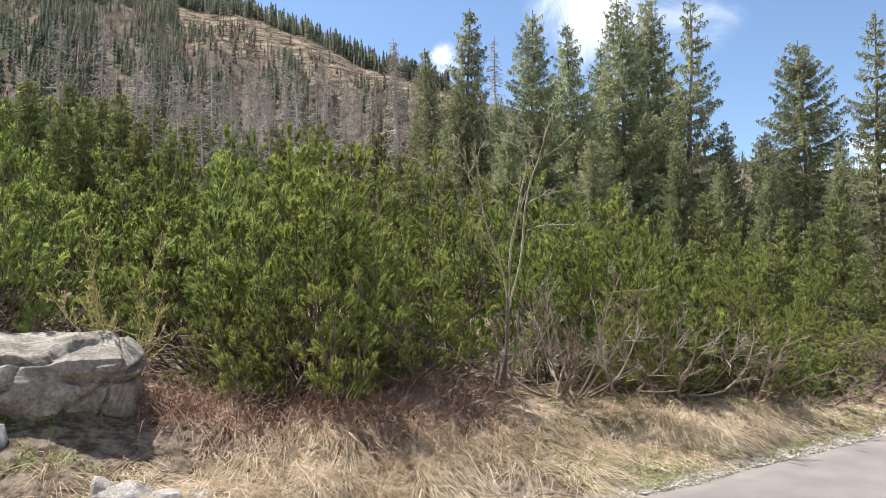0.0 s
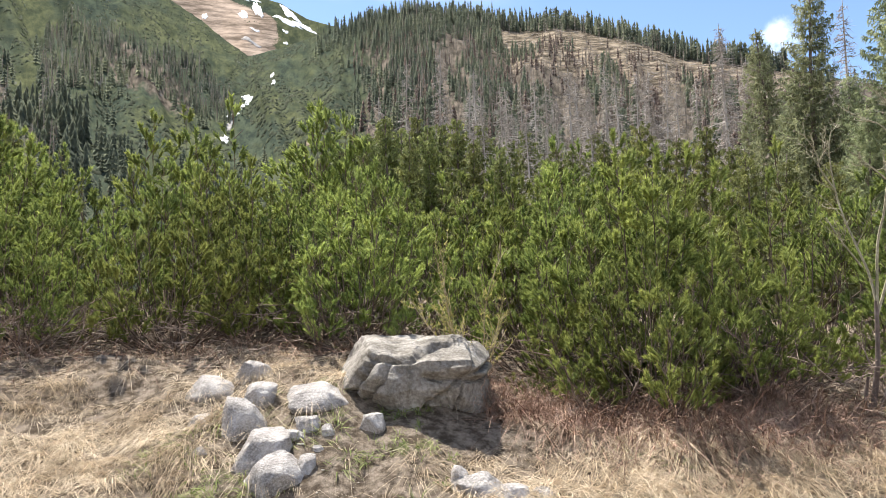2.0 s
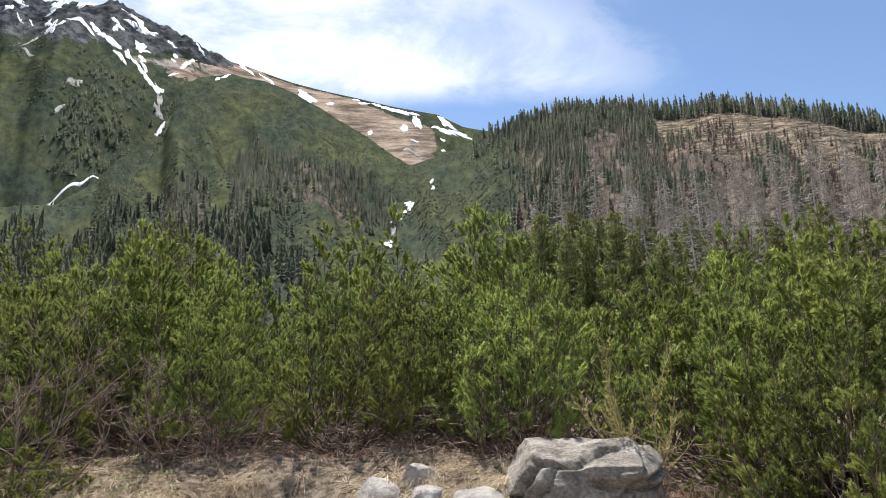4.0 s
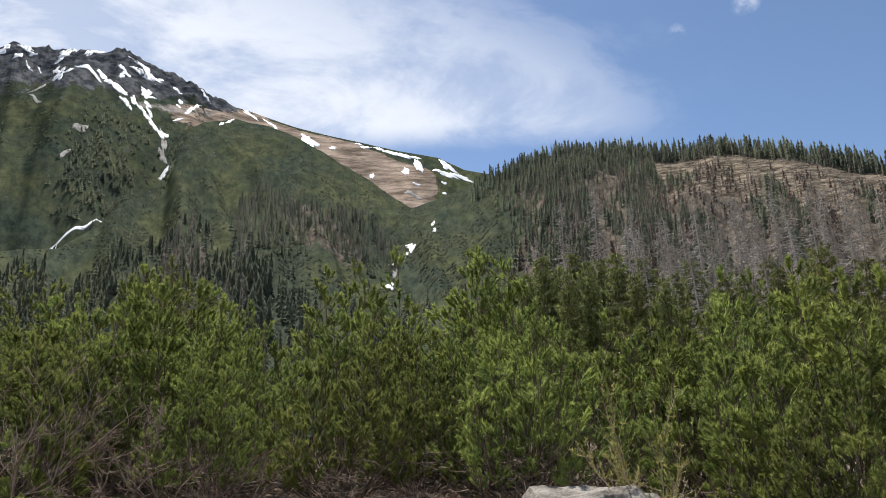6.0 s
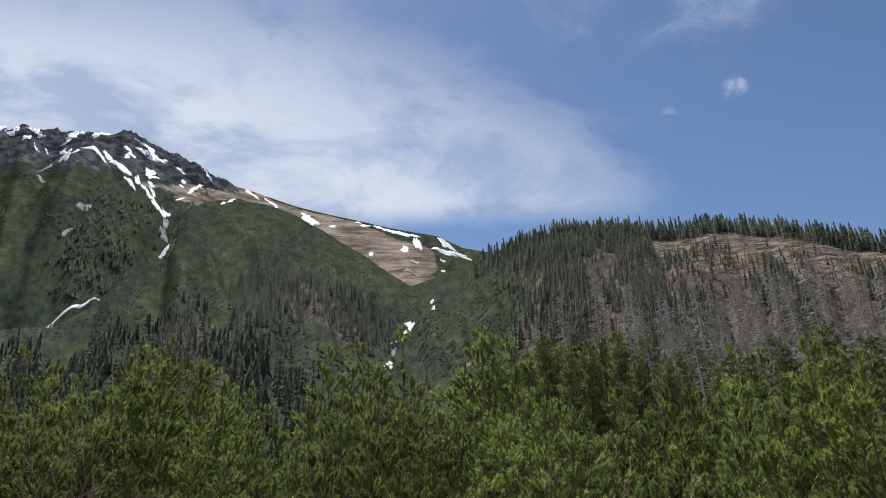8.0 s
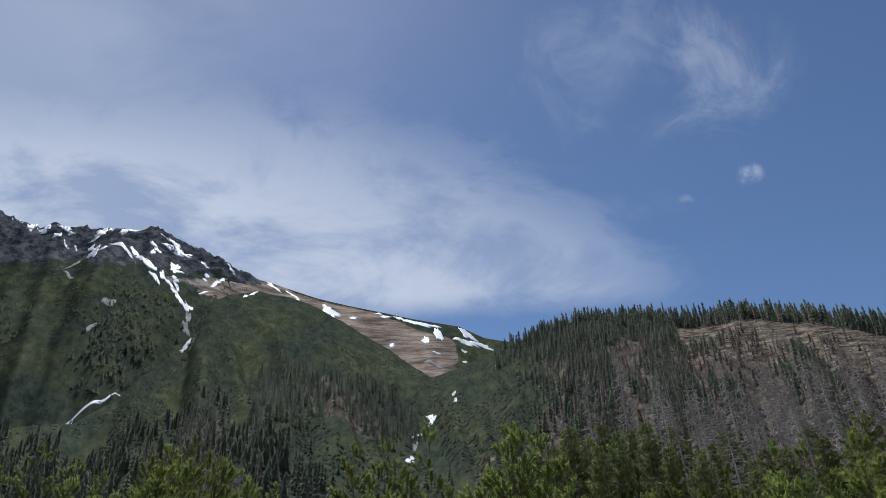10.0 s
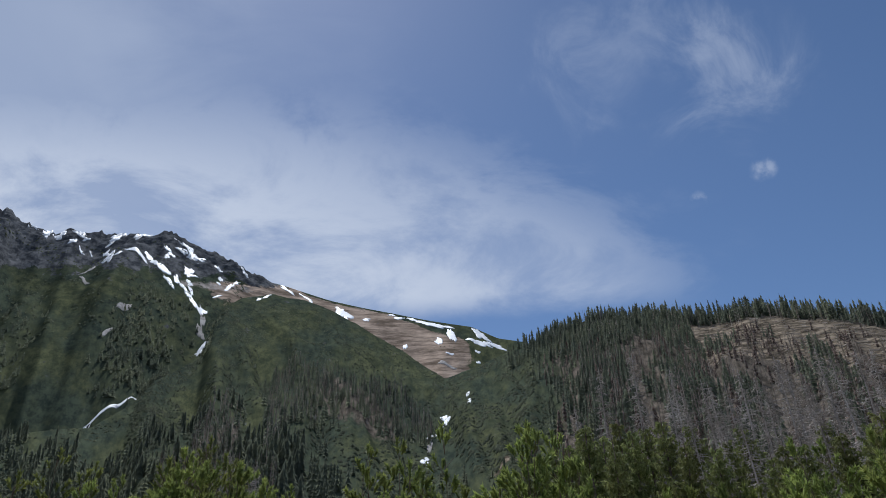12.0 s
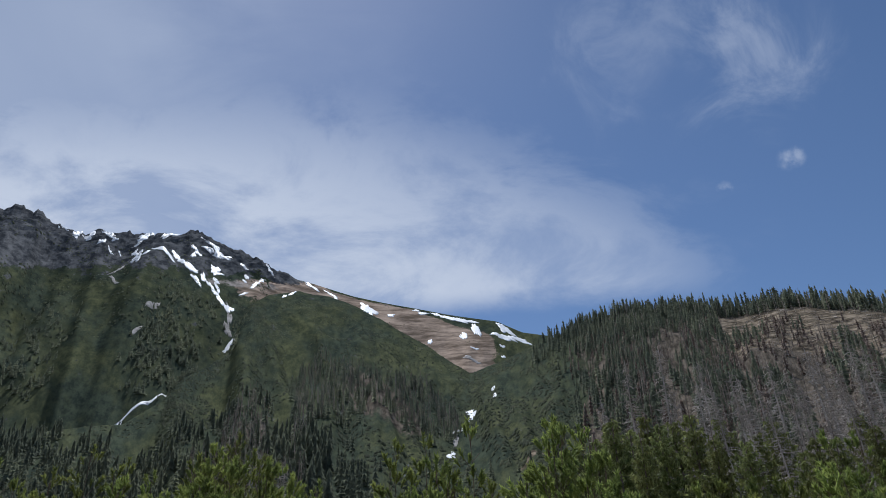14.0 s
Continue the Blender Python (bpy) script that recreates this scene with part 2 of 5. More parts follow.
PINE = two_scale("pine_needles", (0.098, 0.126, 0.039), (0.25, 0.288, 0.076), (0.45, 0.475, 0.137), 1.7, 10.0, 0.6, island=0.15, through=0.4, each=0.22)
PINE_BARK = two_scale("pine_bark", (0.07, 0.05, 0.037), (0.15, 0.11, 0.085), (0.27, 0.215, 0.17), 3.0, 40.0, 0.9, 0.01)
SPRUCE = two_scale("spruce_needles", (0.18, 0.205, 0.115), (0.31, 0.335, 0.185), (0.46, 0.465, 0.275), 0.5, 4.0, 0.6, island=0.3, through=0.45, each=0.15)
YOUNG_SPRUCE = two_scale("young_spruce_needles", (0.13, 0.15, 0.058), (0.235, 0.255, 0.095), (0.37, 0.37, 0.145), 0.5, 4.0, 0.6, island=0.3, through=0.35, each=0.18)
BARK = two_scale("spruce_bark", (0.12, 0.09, 0.075), (0.21, 0.17, 0.15), (0.3, 0.26, 0.23), 1.0, 12.0, 0.95, 0.02)
DEADWOOD = two_scale("weathered_dead_wood", (0.26, 0.225, 0.195), (0.42, 0.375, 0.34), (0.6, 0.555, 0.515), 0.3, 5.0, 0.9, island=0.25)
PALE_BARK = two_scale("pale_smooth_bark", (0.2, 0.18, 0.115), (0.36, 0.325, 0.22), (0.5, 0.46, 0.34), 3.0, 30.0, 0.7, 0.004)
BUD_BARK = two_scale("yellowish_twig_bark", (0.2, 0.155, 0.085), (0.4, 0.325, 0.195), (0.58, 0.5, 0.33), 3.0, 30.0, 0.7)
TWIG = two_scale("dry_twigs", (0.13, 0.09, 0.07), (0.24, 0.18, 0.14), (0.38, 0.32, 0.27), 2.0, 20.0, 0.9, island=0.3)
RUST_TWIG = two_scale("dry_stalks", (0.13, 0.072, 0.05), (0.3, 0.19, 0.138), (0.55, 0.41, 0.31), 3.0, 18.0, 0.9, island=0.4)
BUDS = two_scale("young_leaf_buds", (0.3, 0.28, 0.08), (0.45, 0.41, 0.14), (0.6, 0.54, 0.22), 5.0, 30.0, 0.6, island=0.2, through=0.3)
STRAW = two_scale("dry_grass", (0.32, 0.24, 0.155), (0.61, 0.495, 0.35), (0.85, 0.74, 0.58), 1.5, 14.0, 0.8, island=0.35, through=0.4)
GREEN_GRASS = two_scale("fresh_grass", (0.12, 0.15, 0.045), (0.24, 0.27, 0.09), (0.38, 0.385, 0.17), 1.6, 14.0, 0.7, island=0.25, through=0.3)
GRANITE = two_scale("pale_granite", (0.2, 0.18, 0.162), (0.43, 0.395, 0.362), (0.62, 0.58, 0.54), 6.0, 60.0, 0.9, 0.03, 34.0, local=True)
BOULDER = two_scale("lichen_granite", (0.14, 0.123, 0.1), (0.27, 0.242, 0.205), (0.48, 0.445, 0.4), 3.2, 30.0, 0.9, 0.03, 30.0)
GRAVEL = two_scale("edge_gravel", (0.3, 0.265, 0.22), (0.45, 0.405, 0.345), (0.62, 0.57, 0.5), 8.0, 60.0, 0.9, island=0.25)
ASPHALT = two_scale("worn_asphalt", (0.155, 0.137, 0.129), (0.195, 0.174, 0.164), (0.24, 0.216, 0.205), 1.6, 120.0, 0.9, 0.004, 160.0)
SNOW = two_scale("old_snow", (0.74, 0.74, 0.75), (0.86, 0.87, 0.88), (0.92, 0.93, 0.94), 0.03, 0.3, 0.6)
FAR_SPRUCE = two_scale("hillside_spruce", (0.095, 0.112, 0.085), (0.155, 0.172, 0.118), (0.23, 0.24, 0.15), 0.012, 0.2, 0.9, island=0.2, through=0.55)
FAR_RUST = two_scale("dying_spruce_needles", (0.1, 0.07, 0.055), (0.16, 0.115, 0.09), (0.22, 0.17, 0.14), 0.012, 0.2, 0.9, island=0.25)
FAR_DEAD = two_scale("hillside_dead_wood", (0.2, 0.163, 0.13), (0.32, 0.27, 0.222), (0.52, 0.465, 0.4), 0.02, 0.3, 0.9, island=0.35)
SCRUB = two_scale("hillside_dwarf_pine", (0.06, 0.074, 0.042), (0.095, 0.11, 0.06), (0.14, 0.15, 0.08), 0.012, 0.12, 0.9, island=0.2, through=0.45)
GREY_TWIG = two_scale("grey_dead_branches", (0.15, 0.116, 0.09), (0.29, 0.24, 0.19), (0.43, 0.375, 0.31), 2.0, 20.0, 0.9, island=0.3)
SCREE = two_scale("pale_scree", (0.16, 0.145, 0.13), (0.3, 0.28, 0.26), (0.46, 0.43, 0.41), 0.03, 0.25, 0.95, 0.5, 0.2)
CRAG = two_scale("mountain_rock", (0.1, 0.1, 0.1), (0.2, 0.2, 0.2), (0.33, 0.31, 0.29), 0.015, 0.1, 0.9, 2.0, 0.06)


def land_material():
    """Soil and turf: the zones come from the plan (zone attributes), the grain from noise."""
    m, tree, shader, place = material("mountain_ground", 1.0)
    shader.inputs["Specular IOR Level"].default_value = 0.0

    def zone(name):
        n = tree.nodes.new("ShaderNodeAttribute")
        n.attribute_name = name
        return n.outputs["Fac"]

    # vegetation and rock on the slopes stand up: their grain runs across the slope and up it, not over the flat plan
    slope = node(tree, "ShaderNodeCombineXYZ", i0=zone("across"), i1=zone("climb")).outputs[0]

    def blend(dark, light, scale, detail=6.0, where=None):
        return mix_node(tree, ramp(tree, noise_node(tree, where or slope, scale, detail, 0.65), 0.36, 0.66), dark, light)
    belts = slope
    ledges = node(tree, "ShaderNodeCombineXYZ", i0=math_node(tree, "MULTIPLY", zone("across"), 0.45), i1=math_node(tree, "MULTIPLY", zone("climb"), 2.6)).outputs[0]
    # the darkest scrub tone is lifted and cooled, standing in for aerial haze
    dark_scrub = mix_node(tree, ramp(tree, noise_node(tree, belts, 0.11, 8.0, 0.72), 0.38, 0.64), (0.034, 0.044, 0.035), (0.08, 0.096, 0.064))
    light_scrub = mix_node(tree, ramp(tree, noise_node(tree, belts, 0.09, 8.0, 0.75), 0.36, 0.66), (0.048, 0.057, 0.034), (0.128, 0.134, 0.068))
    colour = mix_node(tree, ramp(tree, noise_node(tree, belts, 0.016, 8.0, 0.7), 0.4, 0.62), dark_scrub, light_scrub)
    wob = math_node(tree, "SUBTRACT", noise_node(tree, slope, 0.045, 7.0, 0.7), 0.5)
    fine_wob = math_node(tree, "SUBTRACT", noise_node(tree, place, 2.5, 6.0, 0.65), 0.5)

    def over(colour, name, new_colour, w, lo=0.42, hi=0.58, amount=0.9):
        return mix_node(tree, ramp(tree, math_node(tree, "ADD", zone(name), math_node(tree, "MULTIPLY", w, amount)), lo, hi), colour, new_colour)
    colour = over(colour, "litter", blend((0.055, 0.048, 0.038), (0.19, 0.158, 0.125), 0.14), wob)
    colour = over(colour, "felled", blend((0.06, 0.05, 0.036), (0.34, 0.275, 0.2), 0.12, 9.0, ledges), wob)
    colour = over(colour, "brown", mix_node(tree, ramp(tree, noise_node(tree, ledges, 0.05, 9.0, 0.72), 0.36, 0.66), (0.15, 0.115, 0.085), (0.56, 0.43, 0.33)), wob, amount=1.7)
    # the rock's dark tone carries a blue tint in place of distance haze
    colour = over(colour, "rock", blend((0.045, 0.048, 0.053), (0.175, 0.174, 0.174), 0.1, 11.0), wob, amount=3.2)
    colour = over(colour, "scree", blend((0.22, 0.19, 0.16), (0.46, 0.41, 0.37), 0.12), wob)
    colour = over(colour, "near", blend((0.1, 0.077, 0.056), (0.35, 0.285, 0.22), 9.0, 9.0, place), fine_wob, amount=0.1)
    beside = node(tree, "ShaderNodeVectorMath", i0=place, i1=(-ROAD_U[1], ROAD_U[0], 0.0))
    beside.operation = "DOT_PRODUCT"
    grit = math_node(tree, "ADD", beside.outputs["Value"], math_node(tree, "MULTIPLY", fine_wob, 0.35))
    colour = mix_node(tree, ramp(tree, grit, EDGE_V + 0.3, EDGE_V + 0.16), colour, blend((0.24, 0.21, 0.18), (0.5, 0.46, 0.4), 40.0, 6.0, place))
    tree.links.new(colour, shader.inputs["Base Color"])
    n = tree.nodes.new("ShaderNodeBump")
    n.inputs["Strength"].default_value, n.inputs["Distance"].default_value = 0.5, 1.2
    tree.links.new(noise_node(tree, slope, 0.14, 8.0, 0.75), n.inputs["Height"])
    clod = tree.nodes.new("ShaderNodeBump")
    clod.inputs["Distance"].default_value = 0.05
    tree.links.new(zone("near"), clod.inputs["Strength"])
    tree.links.new(noise_node(tree, place, 7.0, 8.0, 0.7), clod.inputs["Height"])
    tree.links.new(n.outputs[0], clod.inputs["Normal"])
    tree.links.new(clod.outputs[0], shader.inputs["Normal"])
    return m


LAND = land_material()


# ---- mesh helpers ----
def mesh_object(name, verts, faces, mat, parent=None, label="", soft=False):
    """One mesh object from arrays."""
    me = bpy.data.meshes.new(name)
    verts, faces = np.asarray(verts, dtype=np.float32), np.asarray(faces, dtype=np.int32)
    k = faces.shape[1]
    me.vertices.add(len(verts))
    me.vertices.foreach_set("co", verts.ravel())
    me.loops.add(faces.size)
    me.loops.foreach_set("vertex_index", faces.ravel())
    me.polygons.add(len(faces))
    me.polygons.foreach_set("loop_start", np.arange(0, faces.size, k, dtype=np.int32))
    me.update(calc_edges=True)
    me.validate()
    if soft:
        me.shade_smooth()
    me.materials.append(mat)
    ob = new(name, me)
    ob.parent = parent
    if label:
        tagged(ob, label)
    return ob


def holder(name, x=0.0, y=0.0, z=0.0):
    ob = new(name)
    ob.location = (x, y, z)
    return ob


class Soup:
    """Gathers triangles."""

    def __init__(self):
        self.v, self.f, self.n = [], [], 0

    def add(self, verts, faces):
        verts = np.asarray(verts, dtype=float).reshape(-1, 3)
        self.v.append(verts)
        self.f.append(np.asarray(faces, dtype=int).reshape(-1, 3) + self.n)
        self.n += len(verts)

    def tube(self, points, radii, sides=5):
        """A tapered limb along a line of points."""
        points = np.asarray(points, dtype=float)
        k = len(points)
        way = np.gradient(points, axis=0)
        way /= np.linalg.norm(way, axis=1)[:, None] + 1e-9
        helper = np.where(np.abs(way[:, 2:3]) > 0.9, [[1.0, 0, 0]], [[0, 0, 1.0]])
        a = np.cross(way, helper)
        a /= np.linalg.norm(a, axis=1)[:, None] + 1e-9
        b = np.cross(way, a)
        turn = np.linspace(0, 2 * np.pi, sides, endpoint=False)
        ring = points[:, None] + np.asarray(radii, dtype=float)[:, None, None] * (a[:, None] * np.cos(turn)[None, :, None] + b[:, None] * np.sin(turn)[None, :, None])
        i, j = np.meshgrid(np.arange(k - 1), np.arange(sides), indexing="ij")
        p, q = i * sides + j, i * sides + (j + 1) % sides
        faces = np.concatenate([np.stack([p, q, q + sides], -1).reshape(-1, 3), np.stack([p, q + sides, p + sides], -1).reshape(-1, 3)])
        self.add(ring, faces)

    def slivers(self, base, tip, half):
        """Needles or blades: a triangle each, from base to tip, half as wide as given."""
        base, tip = np.asarray(base, dtype=float), np.asarray(tip, dtype=float)
        side = np.cross(tip - base, np.random.RandomState(len(base)).normal(size=base.shape))
        side *= np.reshape(half, (-1, 1)) / (np.linalg.norm(side, axis=1)[:, None] + 1e-9)
        n = len(base)
        self.add(np.stack([base - side, base + side, tip], 1), np.arange(3 * n).reshape(n, 3))

    def arrays(self):
        return np.concatenate(self.v), np.concatenate(self.f)

    def make(self, name, mat, parent=None, label="", soft=False):
        return mesh_object(name, *self.arrays(), mat, parent, label, soft)


def scattered(template, places, scales, turns, tilt=None):
    """Copies of a template's triangles set down at many places, as arrays."""
    v, f = template
    n = len(places)
    c, s = np.cos(turns)[:, None], np.sin(turns)[:, None]
    x, y = v[None, :, 0], v[None, :, 1]
    out = np.stack([x * c - y * s, x * s + y * c, np.repeat(v[None, :, 2], n, 0)], -1) * np.reshape(scales, (n, 1, -1))
    if tilt is not None:
        out[:, :, :2] += out[:, :, 2:3] * tilt[:, None, :]
    out += np.asarray(places)[:, None, :]
    return out.reshape(-1, 3), (f[None] + (np.arange(n) * len(v))[:, None, None]).reshape(-1, 3)


def height(x, y):
    x, y = np.atleast_1d(np.asarray(x, dtype=float)), np.atleast_1d(np.asarray(y, dtype=float))
    return land(np.degrees(np.arctan2(x, y)), np.hypot(x, y))[0]


def from_road(u, v):
    """Plan x, y of a place u along the road and v beside it."""
    return u * ROAD_U[0] - v * ROAD_U[1], u * ROAD_U[1] + v * ROAD_U[0]


def polar(bearing, r):
    a = np.radians(bearing)
    return r * np.sin(a), r * np.cos(a)


# ---- ground, mountains and road ----
def bump_zone(b, s, b0, s0, wb, ws):
    """1 in the middle of a patch of slope, 0 outside it."""
    return np.clip(1.15 - 0.65 * np.sqrt(((b - b0) / wb) ** 2 + ((s - s0) / ws) ** 2), 0, 1)


def band(x, lo, hi, soft):
    return smooth((x - lo) / soft + 0.5) * smooth((hi - x) / soft + 0.5)


def build_land():
    bearings = np.concatenate([np.arange(-180, -84, 4.0), np.arange(-84, -57, 0.2), np.arange(-57, 44, 0.25), np.arange(44, 180, 4.0)])
    nb = len(bearings)
    k1, k2, k4, k5 = 84, 76, 110, 8
    rn = np.interp(bearings, *table(NEAR_CREST, 1))
    rf = np.interp(bearings, *table(FAR_CREST, 1))
    ring = [np.repeat(np.geomspace(1.2, R0, k1)[None], nb, 0)]
    ring.append(R0 + (rn - R0)[:, None] * np.linspace(1 / k2, 1, k2)[None])
    ring.append(rn[:, None] + (rf - rn)[:, None] * np.linspace(1 / k4, 1, k4)[None])
    ring.append(rf[:, None] + (4700 - rf)[:, None] * (np.linspace(1 / k5, 1, k5) ** 2)[None])
    r = np.concatenate(ring, 1)
    b = np.repeat(bearings[:, None], r.shape[1], 1)
    z, s1, s2 = land(b, r)
    x, y = polar(b, r)
    nr = r.shape[1]
    i, j = np.meshgrid(np.arange(nb), np.arange(nr - 1), indexing="ij")
    p, q = i * nr + j, ((i + 1) % nb) * nr + j
    faces = np.stack([p, p + 1, q + 1, q], -1).reshape(-1, 4)
    ob = mesh_object("ground", np.concatenate([np.stack([x, y, z], -1).reshape(-1, 3), [[0, 0, -0.03]]]), faces, LAND, soft=True)
    tagged(ob, "grassy valley floor rising into forested snow-streaked mountains", "ground", kind="structure")
    rise = np.degrees(np.arctan2(z - 1.6, np.maximum(r, 1.0)))
    crest = np.interp(b, *table(FAR_CREST, 2))
    front = (s1 > 0) & (s2 <= 0)
    rear = s2 > 0
    zones = {
        "near": np.where(r < 60, 1.0, 0.0),
        "litter": np.where(front, np.maximum(band(b, -32, 40, 5) * band(s1, -0.2, 0.97, 0.06), np.maximum(0.85 * bump_zone(b, s1, -49.0, 0.36, 4.0, 0.1), 0.8 * bump_zone(b, s1, -60, 0.19, 2.4, 0.05))), 0),
        "felled": np.where(front, np.maximum(band(b, -21.5, 3, 4) * band(s1, 0.55 + 0.06 * np.abs(b + 12) / 10, 0.93, 0.08), 0.75 * bump_zone(b, s1, -36.8, 0.262, 1.3, 0.014)), 0),
        "brown": np.where(rear, np.maximum(band(b, -56, -39.3, 2) * smooth((crest - rise - np.interp(b, [-46, -42], [0.0, 0.4])) / np.interp(b, [-46, -42], [0.35, 1.2])), 0.75 * band(b, -62, -53, 3) * band(rise, 24.9, 26.7, 1.2)), 0),
        "rock": np.where(rear, band(b, -200, -56.5, 3) * smooth((rise - np.interp(b, [-80, -74, -68, -60, -56], [24.4, 25.6, 26.7, 26.8, 26.2])) / 2.0 + 0.5), 0),
        "scree": np.where(rear, 0.62 * band(b, -64.5, -58, 2) * smooth((rise - 25.2) / 1.0) * smooth((27.0 - rise) / 1.0), 0),
    }
    zones["across"], zones["climb"] = np.radians(b) * 800, z * 0.9 * (600.0 / np.clip(r, 400, None)) ** 0.7
    for name, values in zones.items():
        attribute = ob.data.attributes.new(name, "FLOAT", "POINT")
        attribute.data.foreach_set("value", np.concatenate([np.asarray(values, dtype=np.float32).ravel(), [0.0]]).astype(np.float32))
    # bare rock is sharp-edged, soil and scrub are rounded
    hard = (zones["rock"] > 0.35)[:, :-1].ravel()
    ob.data.polygons.foreach_set("use_smooth", ~hard)
    return ob


build_land()


def build_road():
    us = np.arange(-90, 120, 0.5)
    vs = np.array([-3.3, -2.2, -1.1, 0, 1.1, 2.2, 3.2, 3.6, EDGE_V])
    wav = 0.05 * fbm(us * 2.1, us * 0, 3, 8.0)
    u, v = np.meshgrid(us, vs, indexing="ij")
    v = v + wav[:, None] * (np.arange(len(vs)) == len(vs) - 1)[None]
    x, y = from_road(u, v)
    z = 0.02 * (1 - (v / 3.8) ** 2) + 0.004
    top = np.stack([x, y, z], -1)
    nu, nv = u.shape
    i, j = np.meshgrid(np.arange(nu - 1), np.arange(nv - 1), indexing="ij")
    p = i * nv + j
    faces = np.stack([p, p + nv, p + nv + 1, p + 1], -1).reshape(-1, 4)
    # the broken edge of the asphalt goes down into the verge
    rim = np.arange(nu) * nv + nv - 1
    low = top.reshape(-1, 3)[rim] + [0, 0, -0.08]
    n0 = nu * nv
    skirt = np.stack([rim[:-1], rim[1:], n0 + np.arange(1, nu), n0 + np.arange(nu - 1)], -1)
    ob = mesh_object("road", np.concatenate([top.reshape(-1, 3), low]), np.concatenate([faces, skirt]), ASPHALT, soft=False)
    tagged(ob, "pale worn asphalt mountain road with a ragged gravel edge", "road", kind="structure")


build_road()


# ---- woods on the mountainsides ----
def far_spruce(rng, tiers=5, ragged=0.3):
    """A small conifer one unit tall: jagged whorls round a stem."""
    soup = Soup()
    soup.tube([(0, 0, 0), (0, 0, 0.97)], [0.014, 0.003], 3)
    for k in range(tiers):
        z = 0.1 + 0.82 * k / tiers
        size = 0.155 * (1 - k / tiers) ** 0.75 + 0.02
        n = 5
        turn = np.arange(n) * 2 * np.pi / n + rng.uniform(0, 6)
        reach = size * rng.uniform(1 - ragged, 1 + ragged, n)
        tips = np.stack([reach * np.cos(turn), reach * np.sin(turn), z - size * rng.uniform(0.25, 0.75, n)], -1)
        top = np.array([0, 0, z + 0.17])
        mids = np.stack([0.5 * size * np.cos(turn + np.pi / n), 0.5 * size * np.sin(turn + np.pi / n), z + 0 * turn], -1)
        v = np.concatenate([[top], tips, mids])
        f = [(0, 1 + i, 1 + n + i) for i in range(n)] + [(0, 1 + n + i, 1 + (i + 1) % n) for i in range(n)]
        soup.add(v, f)
    return soup.arrays()


def far_dead(rng, twigs=30):
    """A bare dead spruce one unit tall."""
    soup = Soup()
    lean = rng.normal(0, 0.015, 2)
    soup.tube([(0, 0, 0), (lean[0] * 0.5, lean[1] * 0.5, 0.5), (lean[0], lean[1], 1)], [0.01, 0.0075, 0.003], 3)
    z = rng.uniform(0.12, 0.97, twigs)
    turn = rng.uniform(0, 6.28, twigs)
    reach = (0.11 * (1.02 - z) ** 0.6 + 0.015) * rng.uniform(0.4, 1.2, twigs)
    base = np.stack([lean[0] * z, lean[1] * z, z], -1)
    tip = base + np.stack([reach * np.cos(turn), reach * np.sin(turn), reach * rng.uniform(-0.5, 0.25, twigs)], -1)
    soup.slivers(base, tip, np.full(twigs, 0.0075))
    return soup.arrays()


def scrub_clump(rng):
    """A low mound of dwarf pine, ragged on top."""
    n = 5
    turn = np.arange(n) * 2 * np.pi / n
    out = np.stack([np.cos(turn) * rng.uniform(0.7, 1.2, n), np.sin(turn) * rng.uniform(0.7, 1.2, n), np.full(n, -1.7)], -1)
    inn = np.stack([0.55 * np.cos(turn + 0.4) * rng.uniform(0.6, 1.3, n), 0.55 * np.sin(turn + 0.4) * rng.uniform(0.6, 1.3, n), rng.uniform(0.3, 0.75, n)], -1)
    f = []
    for i in range(n):
        j = (i + 1) % n
        f += [(i, j, n + i), (j, n + j, n + i), (n + i, n + j, 2 * n)]
    return np.concatenate([out, inn, [[0.05, 0, 0.55]]]), np.array(f)


def pick_places(rng, n, b_lo, b_hi, s_lo, s_hi, front=True, power=1.0):
    """Random spots on the near or the far slope, by bearing and share of the climb."""
    b = rng.uniform(b_lo, b_hi, n)
    s = s_lo + (s_hi - s_lo) * rng.uniform(0, 1, n) ** power
    rn, rf = np.interp(b, *table(NEAR_CREST, 1)), np.interp(b, *table(FAR_CREST, 1))
    zf = rf * np.tan(np.radians(np.interp(b, *table(FAR_CREST, 2))))
    r = R0 + (rn - R0) * s if front else rf - (1 - s) * 0.8 * zf / FALL
    x, y = polar(b, r)
    return b, s, np.stack([x, y, land(b, r)[0]], -1)


